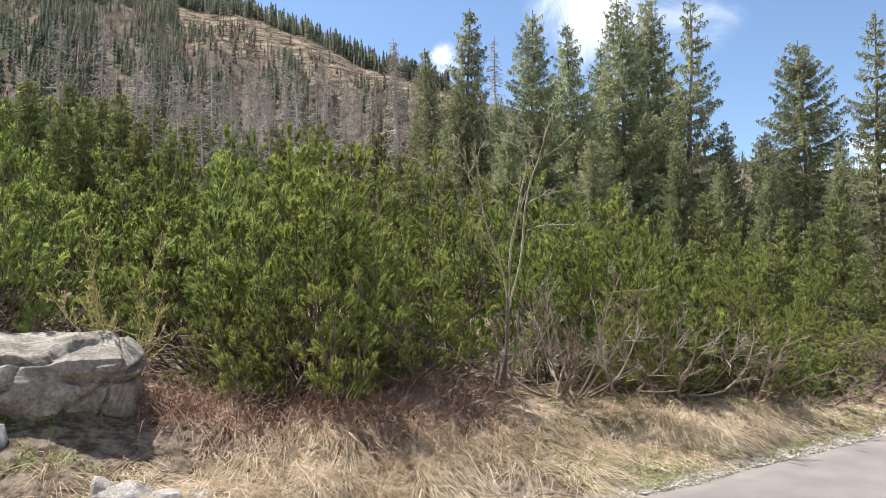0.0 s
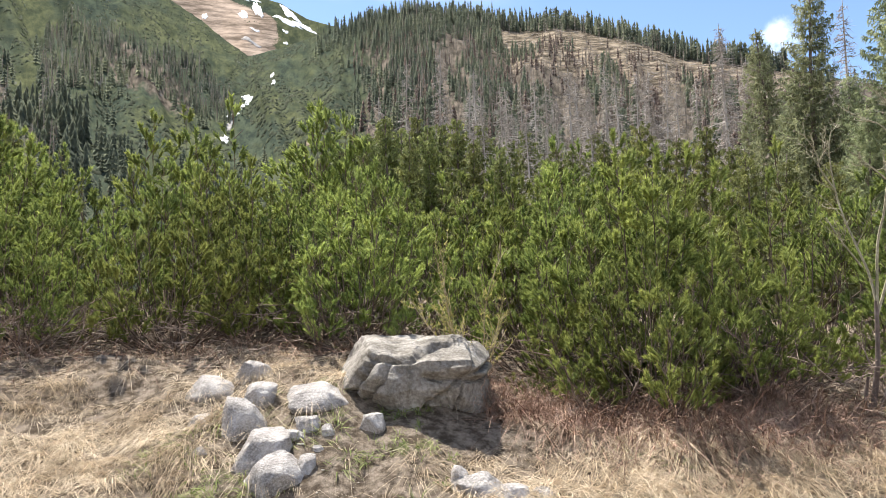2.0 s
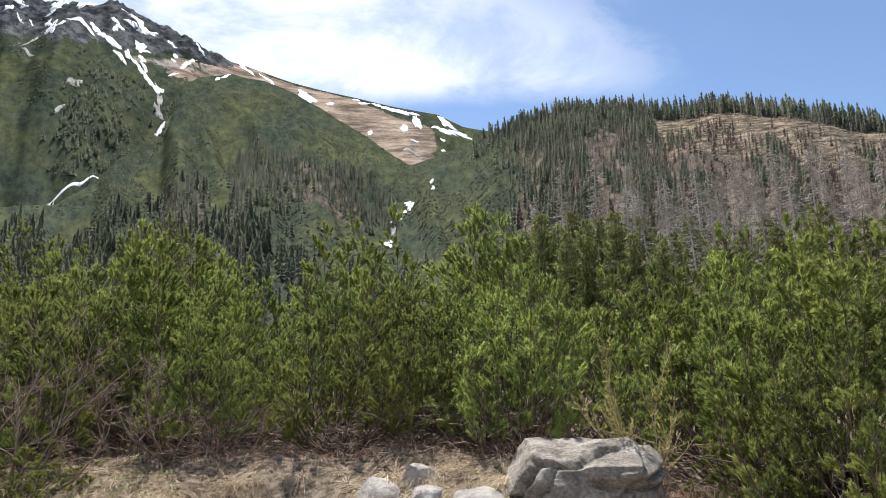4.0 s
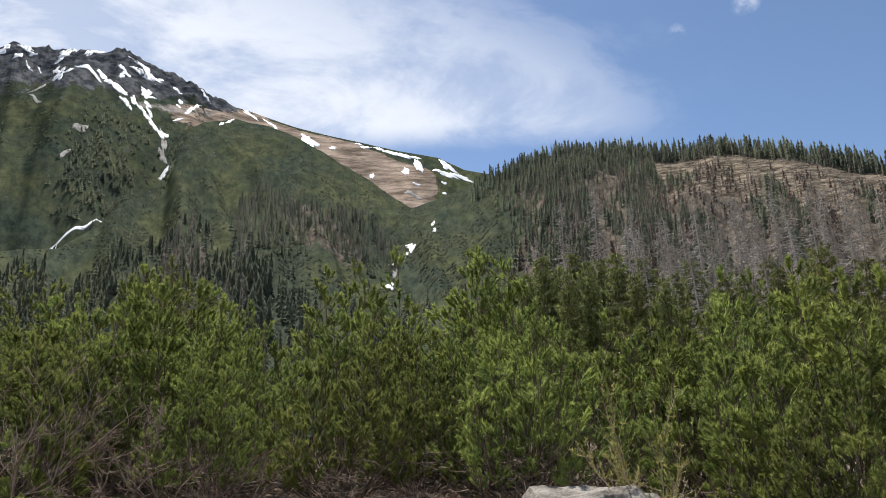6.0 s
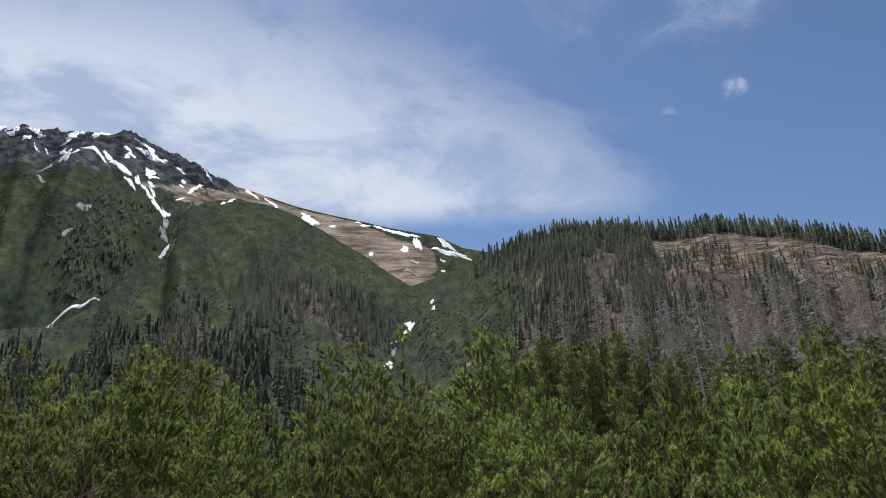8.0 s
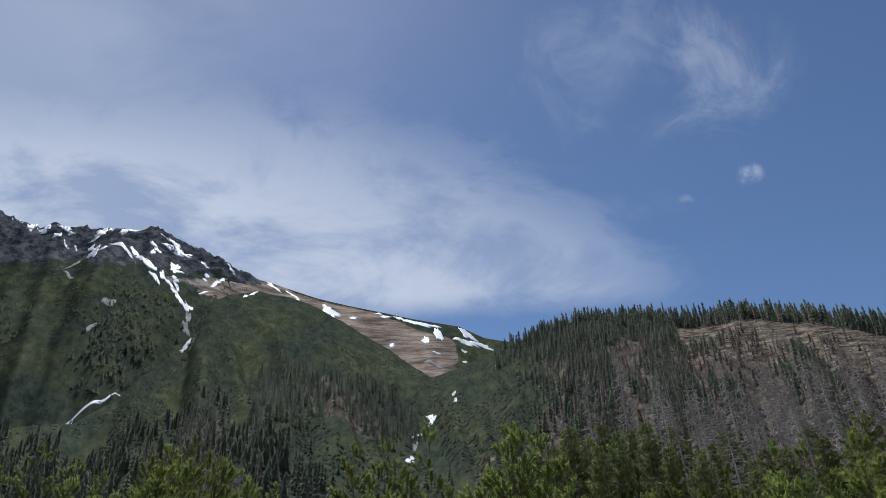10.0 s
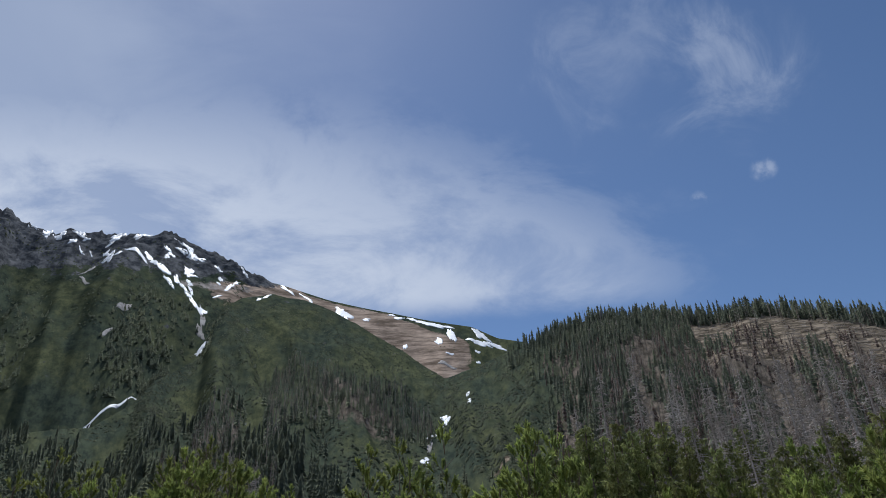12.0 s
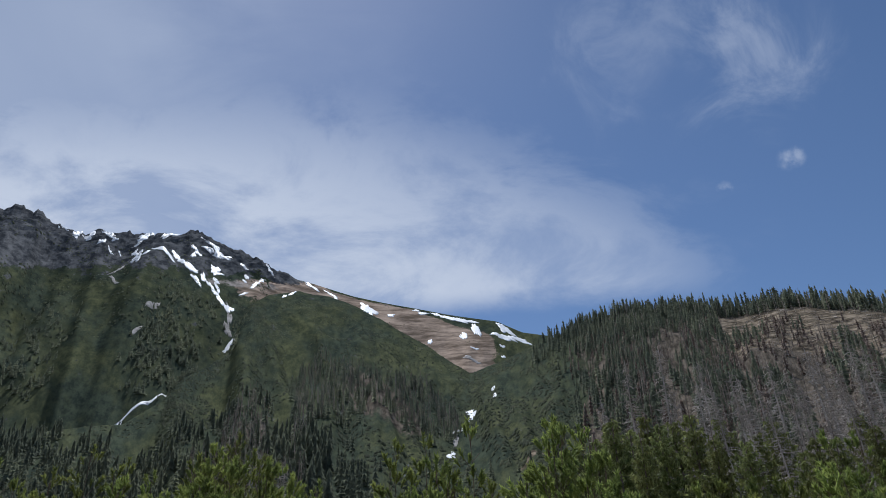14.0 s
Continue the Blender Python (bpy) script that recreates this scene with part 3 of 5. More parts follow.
def build_woods():
    rng = np.random.RandomState(11)
    live = [far_spruce(rng) for _ in range(4)]
    fine = [far_spruce(rng, 11, 0.4) for _ in range(4)]
    dead = [far_dead(rng) for _ in range(5)]
    green, grey, rust = Soup(), Soup(), Soup()

    def plant(soup, kinds, spots, lo, hi, girth=1.0, sink=0.3):
        if len(spots) == 0:
            return
        order = rng.randint(0, len(kinds), len(spots))
        for k, kind in enumerate(kinds):
            some = spots[order == k]
            n = len(some)
            if n == 0:
                continue
            tall = lo + (hi - lo) * rng.uniform(0, 1, n) ** 1.6
            wide = tall * rng.uniform(0.75, 1.2, n) * girth
            soup.add(*scattered(kind, some - [0, 0, sink], np.stack([wide, wide, tall], -1), rng.uniform(0, 6.28, n), rng.normal(0, 0.02, (n, 2))))

    # live belt along the crest of the right-hand hill
    for n, lo, hi in ((1300, 0.9, 1.0), (800, 0.74, 0.92)):
        b, s, spots = pick_places(rng, n, -37, 1, lo, hi)
        keep = (b < -20.5) | (s > 0.905) if lo < 0.85 else s > 0.9 + 0.02 * fbm(b * 1.2, b * 0, 2, 9.0)
        keep &= rng.uniform(0, 1, len(b)) < smooth((b + 37.5) / 7)
        plant(green, live, spots[keep], 7, 20, 1.0)
    b, s, spots = pick_places(rng, 420, -33.5, 1, 0.86, 1.0)
    plant(grey, dead, spots, 9, 17)
    # left shoulder of the hill: closed live forest
    b, s, spots = pick_places(rng, 2300, -39, -20, 0.08, 0.97)
    keep = rng.uniform(0, 1, len(b)) < smooth((-23.0 - b - 7 * fbm(b * 0.4, s * 8, 2, 10.0)) / 5 + 0.3) * smooth((b + 37.5 - 5 * (1 - s)) / 8)
    plant(green, live, spots[keep], 7, 15)
    # the dying forest on the face of the hill
    b, s, spots = pick_places(rng, 1700, -30, 3, 0.02, 0.86, power=0.85)
    clear = band(b, -21.5, 3, 3) * band(s, 0.66, 0.93, 0.06)
    keep = rng.uniform(0, 1, len(b)) > 0.72 * clear
    plant(grey, dead, spots[keep], 7, 17, 1.35)
    b, s, spots = pick_places(rng, 2300, -33, 3, 0.02, 0.74)
    keep = fbm(b * 0.9, s * 12, 3, 11.0) + 0.5 * smooth((-14 - b) / 10) - s > -0.3
    plant(green, live, spots[keep], 6, 14, 1.1)
    b, s, spots = pick_places(rng, 1700, -33, 3, 0.05, 0.8)
    plant(rust, live, spots[fbm(b * 0.9, s * 12, 3, 11.5) + rng.normal(0, 0.4, len(b)) > 0.1], 6, 13, 0.9)
    # foot of the slopes, live trees in front of the dead
    b, s, spots = pick_places(rng, 620, -40, 6, 0.0, 0.2, power=1.5)
    plant(green, fine, spots[fbm(b * 0.6, s * 10, 2, 12.0) > -0.15], 7, 14)
    # far right hill
    b, s, spots = pick_places(rng, 700, 3, 40, 0.05, 1.0)
    plant(grey, dead, spots, 12, 20)
    b, s, spots = pick_places(rng, 300, 3, 40, 0.05, 1.0)
    plant(green, live, spots, 10, 18)
    # the spur: dead stand low on it, live trees below and scattered over it
    b, s, spots = pick_places(rng, 2600, -57, -41.5, 0.15, 0.62)
    core = band(b, -56, -42.5, 2) * band(s, 0.17 + (b + 55) * 0.019, 0.4 + (b + 55) * 0.012, 0.1) + 0.22 * fbm(b * 0.8, s * 12, 3, 13.0)
    plant(grey, dead, spots[(core > 0.5) & (rng.uniform(0, 1, len(b)) < 0.8)], 8, 16, 1.0)
    plant(green, live, spots[(core > 0.35) & (rng.uniform(0, 1, len(b)) < 0.34)], 6, 13, 1.2)
    # tall dark spruces at the foot of the spur
    b, s, spots = pick_places(rng, 130, -58, -53, 0.02, 0.17)
    plant(green, fine, spots, 9, 15, 1.25)
    b, s, spots = pick_places(rng, 150, -70, -57, 0.02, 0.2)
    plant(green, fine, spots, 8, 14, 1.2)
    b, s, spots = pick_places(rng, 420, -64, -55, 0.06, 0.27)
    plant(grey, dead, spots[fbm(b * 0.9, s * 9, 3, 13.5) > -0.1], 9, 17, 1.3)
    b, s, spots = pick_places(rng, 1500, -84, -40, 0.0, 0.34, power=1.4)
    plant(green, live, spots[(fbm(b * 0.8, s * 9, 3, 14.0) + rng.normal(0, 0.15, len(b)) > 0.25) & ~((b < -64.5) & (b > -69.5))], 4, 8.5, 1.6)
    b, s, spots = pick_places(rng, 1300, -64, -38, 0.2, 0.85)
    plant(green, live, spots[fbm(b * 1.1, s * 14, 3, 15.0) + rng.normal(0, 0.25, len(b)) > 0.55], 2.0, 4.5, 1.8)
    # closed forest on the low left shoulder and at the foot of the spur
    b, s, spots = pick_places(rng, 1700, -84, -60, 0.1, 1.0)
    plant(green, live, spots[(fbm(b * 0.7, s * 6, 3, 19.0) + rng.normal(0, 0.3, len(b)) > -0.2) & (b < -62 - 3 * s) & ((b < -69.5) | (s < 0.6))], 4.5, 10, 1.4)
    b, s, spots = pick_places(rng, 420, -60, -43, 0.0, 0.13)
    plant(green, live, spots[fbm(b * 1.1, s * 9, 2, 19.5) > -0.1], 7, 13)
    b, s, spots = pick_places(rng, 900, -84, -58, 0.25, 0.98)
    plant(green, fine, spots[(s < np.interp(b, [-84, -70, -69, -65, -63.5, -58], [1.0, 0.95, 0.6, 0.6, 0.5, 0.32])) & (fbm(b * 0.9, s * 7, 2, 19.8) > -0.45)], 6, 12, 1.2)
    # the dark side valley and the left flank
    b, s, spots = pick_places(rng, 1100, -84, -61, 0.0, 0.36, front=False)
    plant(green, live, spots[fbm(b * 0.8, s * 9, 3, 16.0) + rng.normal(0, 0.3, len(b)) > 0.3], 6, 13, 1.7)
    b, s, spots = pick_places(rng, 500, -84, -60, 0.2, 0.46, front=False)
    plant(green, live, spots[fbm(b * 0.9, s * 8, 3, 17.0) > 0.5], 4, 9, 1.7)
    b, s, spots = pick_places(rng, 480, -71, -61.2, 0.0, 0.22, front=False)
    plant(green, live, spots[bump_zone(b, s, -64.5, 0.08, 4.5, 0.12) + 0.3 * fbm(b * 0.9, s * 12, 2, 17.5) > 0.7], 7, 15, 1.6)
    tagged(green.make("hillside_spruces", FAR_SPRUCE), "dark green spruce forest covering the mountain slopes", "forest", kind="stuff")
    tagged(rust.make("hillside_brown_spruces", FAR_RUST), "dying spruces with rust-brown needles on the hillside", "forest", kind="stuff")
    tagged(grey.make("hillside_dead_trees", FAR_DEAD), "standing grey dead spruces killed on the hillside", "dead forest", kind="stuff")
    # dwarf pine scrub as low mounds
    clumps = [scrub_clump(rng) for _ in range(4)]
    low = Soup()
    for n, b_lo, b_hi, s_lo, s_hi, front, lo, hi in ((9500, -66, -33, 0.08, 1.0, True, 0.9, 2.3), (2600, -84, -62, 0.02, 1.0, True, 0.7, 1.8), (2600, -84, -59, 0.15, 0.85, False, 1.5, 3.6), (150, -52, -37, 0.7, 0.95, False, 1.5, 2.6)):
        b, s, spots = pick_places(rng, n, b_lo, b_hi, s_lo, s_hi, front)
        keep = fbm(b * 0.9, s * 14, 3, 18.0) > (-0.35 if b_hi != -37 else 0.5)
        spots = spots[keep]
        order = rng.randint(0, 4, len(spots))
        for k in range(4):
            some = spots[order == k]
            size = rng.uniform(lo, hi, len(some))
            low.add(*scattered(clumps[k], some, np.stack([size, size, size * 0.5], -1), rng.uniform(0, 6.28, len(some))))
    tagged(low.make("mountain_scrub", SCRUB, soft=True), "green dwarf pine scrub in mounds over the slopes", "scrub", kind="stuff")
    # felled logs on the clearing
    logs = Soup()
    b, s, spots = pick_places(rng, 1300, -21.5, 3, 0.56, 0.93)
    for p in spots:
        a, ln = rng.uniform(0, math.pi), rng.uniform(3, 9)
        q = p + [ln * math.cos(a), ln * math.sin(a) * 0.6, 0]
        q[2] = height(q[0], q[1])[0]
        logs.tube([p + [0, 0, 0.4], q + [0, 0, 0.4]], [0.26, 0.14], 3)
    tagged(logs.make("fallen_logs", FAR_DEAD), "pale fallen logs strewn over a cleared slope", "logs", kind="stuff")


build_woods()


def build_outcrop():
    """A small rock tower on the crest of the wooded hill."""
    rng = np.random.RandomState(29)
    x, y = polar(-27.7, 716.0)
    v, f = rock(140, (5.5, 4.0, 6.5), random_planes(rng, 8, 0.9), 4, 0.12)
    ob = mesh_object("rock_outcrop", v, f, CRAG, soft=False)
    ob.location = (float(x), float(y), float(height(x, y)[0]) + 2.5)
    tagged(ob, "grey rock tower standing on the wooded hilltop", "rock")


# ---- nearer trees ----
def spruce_meshes(seed, tall=14.0, wide=2.9, whorl=0.27, fullness=1.0, bare=0.06, thick=1.0):
    """Trunk and crown of a spruce: drooping boughs with hanging sprays, thinning upwards."""
    rng = np.random.RandomState(seed)
    trunk, crown = Soup(), Soup()
    line = [(0.1 * math.sin(k * 0.7 + seed), 0.1 * math.cos(k * 0.9 + seed), tall * k / 8) for k in range(9)]
    line[0] = (0, 0, -0.3)
    trunk.tube(line, [0.17 * (tall / 14) * (1 - k / 8.4) + 0.012 for k in range(9)], 7)
    z = tall * bare
    while z < tall - 0.25:
        share = z / tall
        reach = wide * (1 - share) ** 0.72 * (0.55 + 0.45 * min(1, share * 5)) + 0.12
        n = rng.randint(6, 9) if share < 0.9 else 5
        at = np.array([np.interp(z, [p[2] for p in line], [p[0] for p in line]), np.interp(z, [p[2] for p in line], [p[1] for p in line]), z])
        for k in range(n):
            if rng.uniform() > 0.9 * fullness:
                continue
            turn = 2 * math.pi * (k + rng.uniform(-0.3, 0.3)) / n + z * 3
            ln = reach * rng.uniform(0.6, 1.15)
            out = np.array([math.cos(turn), math.sin(turn), 0])
            side = np.array([-math.sin(turn), math.cos(turn), 0])
            t = np.linspace(0, 1, 5)
            droop = -0.42 * (1 - share) * rng.uniform(0.6, 1.4)
            rise = 0.35 * share
            pts = at + out * (t * ln)[:, None] + np.array([0, 0, 1.0]) * (ln * (rise * t + droop * t + 0.28 * t ** 2.5))[:, None]
            trunk.tube(pts[[0, 2, 4]], [0.016, 0.01, 0.004], 3)
            m = max(5, int(ln / 0.06))
            ts = rng.uniform(0.12, 1.0, m * 2)
            base = np.stack([np.interp(ts, t, pts[:, i]) for i in range(3)], -1)
            sgn = np.where(np.arange(len(ts)) % 2 == 0, 1.0, -1.0)[:, None]
            size = (0.17 + 0.3 * ln * (1 - ts) ** 0.7 * 0.7) * rng.uniform(0.7, 1.3, len(ts))
            fan = out * rng.uniform(0.45, 0.9, (len(ts), 1)) + side * sgn * rng.uniform(0.3, 0.95, (len(ts), 1)) + np.array([0, 0, 1.0]) * rng.uniform(-0.75, 0.12, (len(ts), 1))
            fan /= np.linalg.norm(fan, axis=1)[:, None]
            crown.slivers(base, base + fan * size[:, None], thick * rng.uniform(0.02, 0.038, len(ts)))
            hang = base + fan * (size * 0.45)[:, None]
            drop = np.stack([rng.normal(0, 0.05, len(ts)), rng.normal(0, 0.05, len(ts)), -rng.uniform(0.08, 0.3, len(ts))], -1)
            crown.slivers(hang, hang + drop, thick * rng.uniform(0.017, 0.028, len(ts)))
        z += whorl * rng.uniform(0.7, 1.3)
    return trunk, crown


def make_spruce(name, seed, label, **given):
    tree = holder(name)
    trunk, crown = spruce_meshes(seed, **given)
    trunk.make("trunk", BARK, tree)
    crown.make("crown", YOUNG_SPRUCE if name == "young_spruce" else SPRUCE, tree)
    return tagged(tree, label, "spruce tree", "spruces along the valley")


def set_tree(ob, bearing, r, scale=1.0, turn=0.0, first=False, deep=0.0, lean=0.0):
    x, y = polar(bearing, r)
    z = float(height(x, y)[0]) - deep
    m = pose(float(x), float(y), z, 0, lean, turn)
    if first:
        ob.matrix_basis = m @ Matrix.Scale(scale, 4)
        return ob
    c = copy_thing(ob, m)
    c.scale = (scale, scale, scale)
    return c


def tree_scale(rise, bearing, r, tall):
    """The scale at which a tree of that height reaches a rise (degrees) seen from the road."""
    x, y = polar(bearing, r)
    return (1.6 + r * math.tan(radians(rise)) - float(height(x, y)[0])) / tall


full = make_spruce("spruce_tree", 1, "tall dense green spruce with drooping boughs")
slim = make_spruce("spruce_tree", 2, "slender green spruce with short boughs", tall=14.0, wide=2.3, whorl=0.28)
thin = make_spruce("spruce_tree", 3, "thin spruce with a sparse ragged crown", tall=14.0, wide=2.3, whorl=0.36, fullness=0.88)
wide_spruce = make_spruce("spruce_tree", 4, "broad full spruce standing alone by the road", tall=14.0, wide=4.2, whorl=0.29)
small = make_spruce("young_spruce", 5, "young yellowish green spruce behind the thicket", tall=8.0, wide=1.9, whorl=0.33, thick=1.35)
far_small = make_spruce("young_spruce", 6, "young green spruce at the foot of the dead forest", tall=8.0, wide=1.5, whorl=0.3, thick=1.45)
SPRUCES = [(slim, 2.6, 34, 22.3), (full, 7.8, 32, 21.9), (slim, 11.3, 38, 20.9), (full, 15.0, 30, 22.4), (full, 16.9, 33, 22.2), (thin, 20.0, 31, 22.0),
           (wide_spruce, 27.9, 33, 17.6), (thin, 32.2, 27, 18.6), (slim, -0.4, 44, 19.3), (full, 4.9, 44, 15.5), (slim, 13.2, 40, 19.0), (thin, 18.2, 42, 18.4), (full, 9.6, 46, 17.0),
           (full, 22.2, 27, 9.5), (full, 25.2, 26, 9.2), (slim, 30.0, 29, 10.5), (slim, -2.0, 52, 14.0), (full, 1.2, 40, 15.0), (wide_spruce, 12.4, 26, 12.0), (wide_spruce, 5.8, 30, 13.0), (full, 35.0, 26, 16.0), (slim, 22.6, 31, 12.6), (full, 25.0, 34, 11.5), (full, 19.0, 25, 11.5)]
YOUNG = [(12.0, 15, 5.5), (16.5, 16, 5.0), (19.5, 15, 3.4), (22.5, 17, 4.4), (25.5, 15, 2.6), (28.0, 18, 5.0), (31, 15, 2.4), (33, 17, 4.0), (9.0, 18, 8.0), (14.2, 20, 8.4), (21.0, 21, 7.6), (30.0, 22, 6.8), (26.6, 21, 6.0), (-9.7, 40, 14.1), (-5.0, 36, 13.3), (-7.2, 46, 12.6), (-12.5, 50, 12.8), (-3.4, 30, 11.6), (-21, 60, 13.0), (-24.5, 70, 15.4), (-27, 75, 14.8), (-30.5, 70, 15.6), (-32.0, 66, 14.2), (-16.5, 52, 12.6), (0.4, 26, 10.2)]
YOUNG_FAR = [(-28.6, 62, 14.0), (-34.5, 80, 13.6), (-58, 75, 13.9), (-60.2, 70, 14.4), (-63, 70, 13.6), (-13.5, 72, 13.6), (-10.6, 66, 13.2), (-15.0, 60, 12.4), (-19.0, 76, 14.2), (-20.2, 66, 13.4), (-22.6, 80, 14.8), (-23.4, 64, 13.4), (-25.8, 84, 15.0), (-28.0, 88, 15.6), (-29.4, 80, 14.6), (-31.4, 90, 15.4), (-33.2, 84, 14.2), (-35.4, 78, 12.6), (-17.8, 54, 11.8), (-2.2, 28, 11.0), (3.4, 25, 9.8)]
used = set()
rng = np.random.RandomState(5)
for kind, bearing, r, rise in SPRUCES:
    set_tree(kind, bearing, r, tree_scale(rise, bearing, r, 14.0), rng.uniform(0, 360), kind.name not in used, lean=rng.normal(0, 1.0))
    used.add(kind.name)
for bearing, r, rise in YOUNG + YOUNG_FAR:
    kind = small if r < 50 else far_small
    set_tree(kind, bearing, r, tree_scale(rise, bearing, r, 8.0), rng.uniform(0, 360), kind.name not in used, lean=rng.normal(0, 1.0))
    used.add(kind.name)


def dead_spruce(seed, tall=14.0):
    """A dead spruce: bare tapering stem, short broken drooping branches with fine twigs."""
    rng = np.random.RandomState(seed)
    tree = holder("dead_spruce")
    trunk, twigs = Soup(), Soup()
    trunk.tube([(0, 0, -0.3), (0.03, 0.02, tall * 0.5), (0.08, -0.03, tall)], [0.13, 0.09, 0.015], 6)
    for z in np.arange(tall * 0.08, tall * 0.985, 0.17):
        share = z / tall
        for _ in range(rng.randint(3, 6)):
            turn, ln = rng.uniform(0, 6.28), (1.5 * (1 - share) ** 0.7 + 0.15) * rng.uniform(0.3, 1.1)
            out = np.array([math.cos(turn), math.sin(turn), 0])
            a = np.array([0.04 * share, 0, z])
            b = a + out * ln * 0.6 + [0, 0, -0.12 * ln]
            c = a + out * ln + [0, 0, -0.1 * ln + rng.uniform(-0.2, 0.15)]
            twigs.tube([a, b, c], [0.022, 0.015, 0.006], 3)
            m = 6
            t = rng.uniform(0.3, 1, m)[:, None]
            base = a * (1 - t) + c * t
            twigs.slivers(base, base + rng.normal(0, 0.13, (m, 3)) + out * 0.1 + [0, 0, -0.1], np.full(m, 0.012))
    trunk.make("trunk", DEADWOOD, tree)
    twigs.make("bare_crown", DEADWOOD, tree)
    return tagged(tree, "standing dead grey spruce with bare broken branches", "dead tree", "dead spruces above the thicket")


bare = [dead_spruce(k) for k in (21, 22, 23)]
DEAD = [(-3.2, 48, 20.1), (-3.9, 50, 19.4), (4.8, 46, 20.0), (-9.2, 75, 17.4), (-13.3, 66, 16.6), (-13.9, 75, 17.6), (-16.2, 70, 15.8), (-17.2, 68, 17.0), (-22.0, 75, 16.4), (-19.8, 80, 17.0), (-6.8, 70, 16.6), (-11.0, 80, 17.6),
        (-5.4, 60, 16.8), (-25.5, 85, 16.2), (-1.9, 60, 17.5), (-60.4, 80, 13.6), (-58.7, 85, 13.8), (-56.6, 85, 13.2), (-15.0, 90, 18.2), (-8.0, 90, 18.0), (-20.6, 64, 14.6), (-18.4, 60, 15.0)]
DEAD_ABOVE = [(-20.7, 105, 17.5), (-22.8, 120, 18.6), (-12.4, 88, 18.3), (-18.1, 110, 17.7), (-16.8, 100, 16.5), (-15.0, 95, 15.2), (-12.3, 96, 16.6), (-13.7, 104, 16.1), (-20.0, 90, 15.3), (-30.9, 110, 16.6), (-24.8, 100, 15.9),
        (-26.3, 128, 20.0), (-28.9, 128, 19.2), (-11.4, 90, 14.5), (-22.6, 95, 16.4), (-22.0, 85, 14.8), (-28.4, 95, 15.3), (-17.5, 80, 13.8), (-10.2, 100, 17.4), (-9.6, 84, 15.6), (-14.4, 118, 17.2), (-19.2, 120, 17.0), (-23.7, 110, 17.2)]
for k, (bearing, r, rise) in enumerate(DEAD + DEAD_ABOVE):
    set_tree(bare[k % 3], bearing, r, tree_scale(rise, bearing, r, 14.0), rng.uniform(0, 360), k < 3, lean=rng.normal(0, 1.2))


# ---- the dwarf pine thicket ----
def pine_shoot(rng, needles=96, long=0.11, wide=0.068, half=0.0042):
    """A dense round brush of needles at the end of a twig along +z, with a few sparse ones down the twig."""
    t = rng.uniform(0.0, 1.0, needles) ** 0.7
    turn = np.arange(needles) * 2.4 + rng.uniform(0, 0.6, needles)
    open_ = np.radians(rng.uniform(28, 75, needles)) * (1.0 - 0.45 * t ** 2)
    ln = wide * rng.uniform(0.7, 1.1, needles)
    base = np.stack([0 * t, 0 * t, t * long], -1)
    tip = base + np.stack([np.sin(open_) * np.cos(turn), np.sin(open_) * np.sin(turn), np.cos(open_)], -1) * ln[:, None]
    soup = Soup()
    soup.slivers(base, tip, half * rng.uniform(0.8, 1.3, needles))
    # the packed inner needles
    soup.tube([(0, 0, -0.02), (0.002, 0, 0.6 * long), (0, 0, 1.1 * long)], [0.006, 0.27 * wide, 0.05 * wide], 4)
    return soup.arrays()


def spread_out(points, least):
    """Which points to keep so that none lies closer to another than the least distance."""
    kept = []
    for k, p in enumerate(points):
        if all(np.sum((points[kept] - p) ** 2, 1) > least * least) if kept else True:
            kept.append(k)
    return np.array(kept)


def turned(template, places, ways, sizes, spin):
    """Copies of a template along +z turned to lie along the given ways."""
    v, f = template
    w = ways / (np.linalg.norm(ways, axis=1)[:, None] + 1e-9)
    helper = np.stack([np.cos(spin), np.sin(spin), 0 * spin], -1)
    a = np.cross(w, helper)
    a /= np.linalg.norm(a, axis=1)[:, None] + 1e-9
    b = np.cross(w, a)
    out = (v[None, :, 0:1] * a[:, None] + v[None, :, 1:2] * b[:, None] + v[None, :, 2:3] * w[:, None]) * sizes[:, None, None] + places[:, None]
    return out.reshape(-1, 3), (f[None] + (np.arange(len(places)) * len(v))[:, None, None]).reshape(-1, 3)


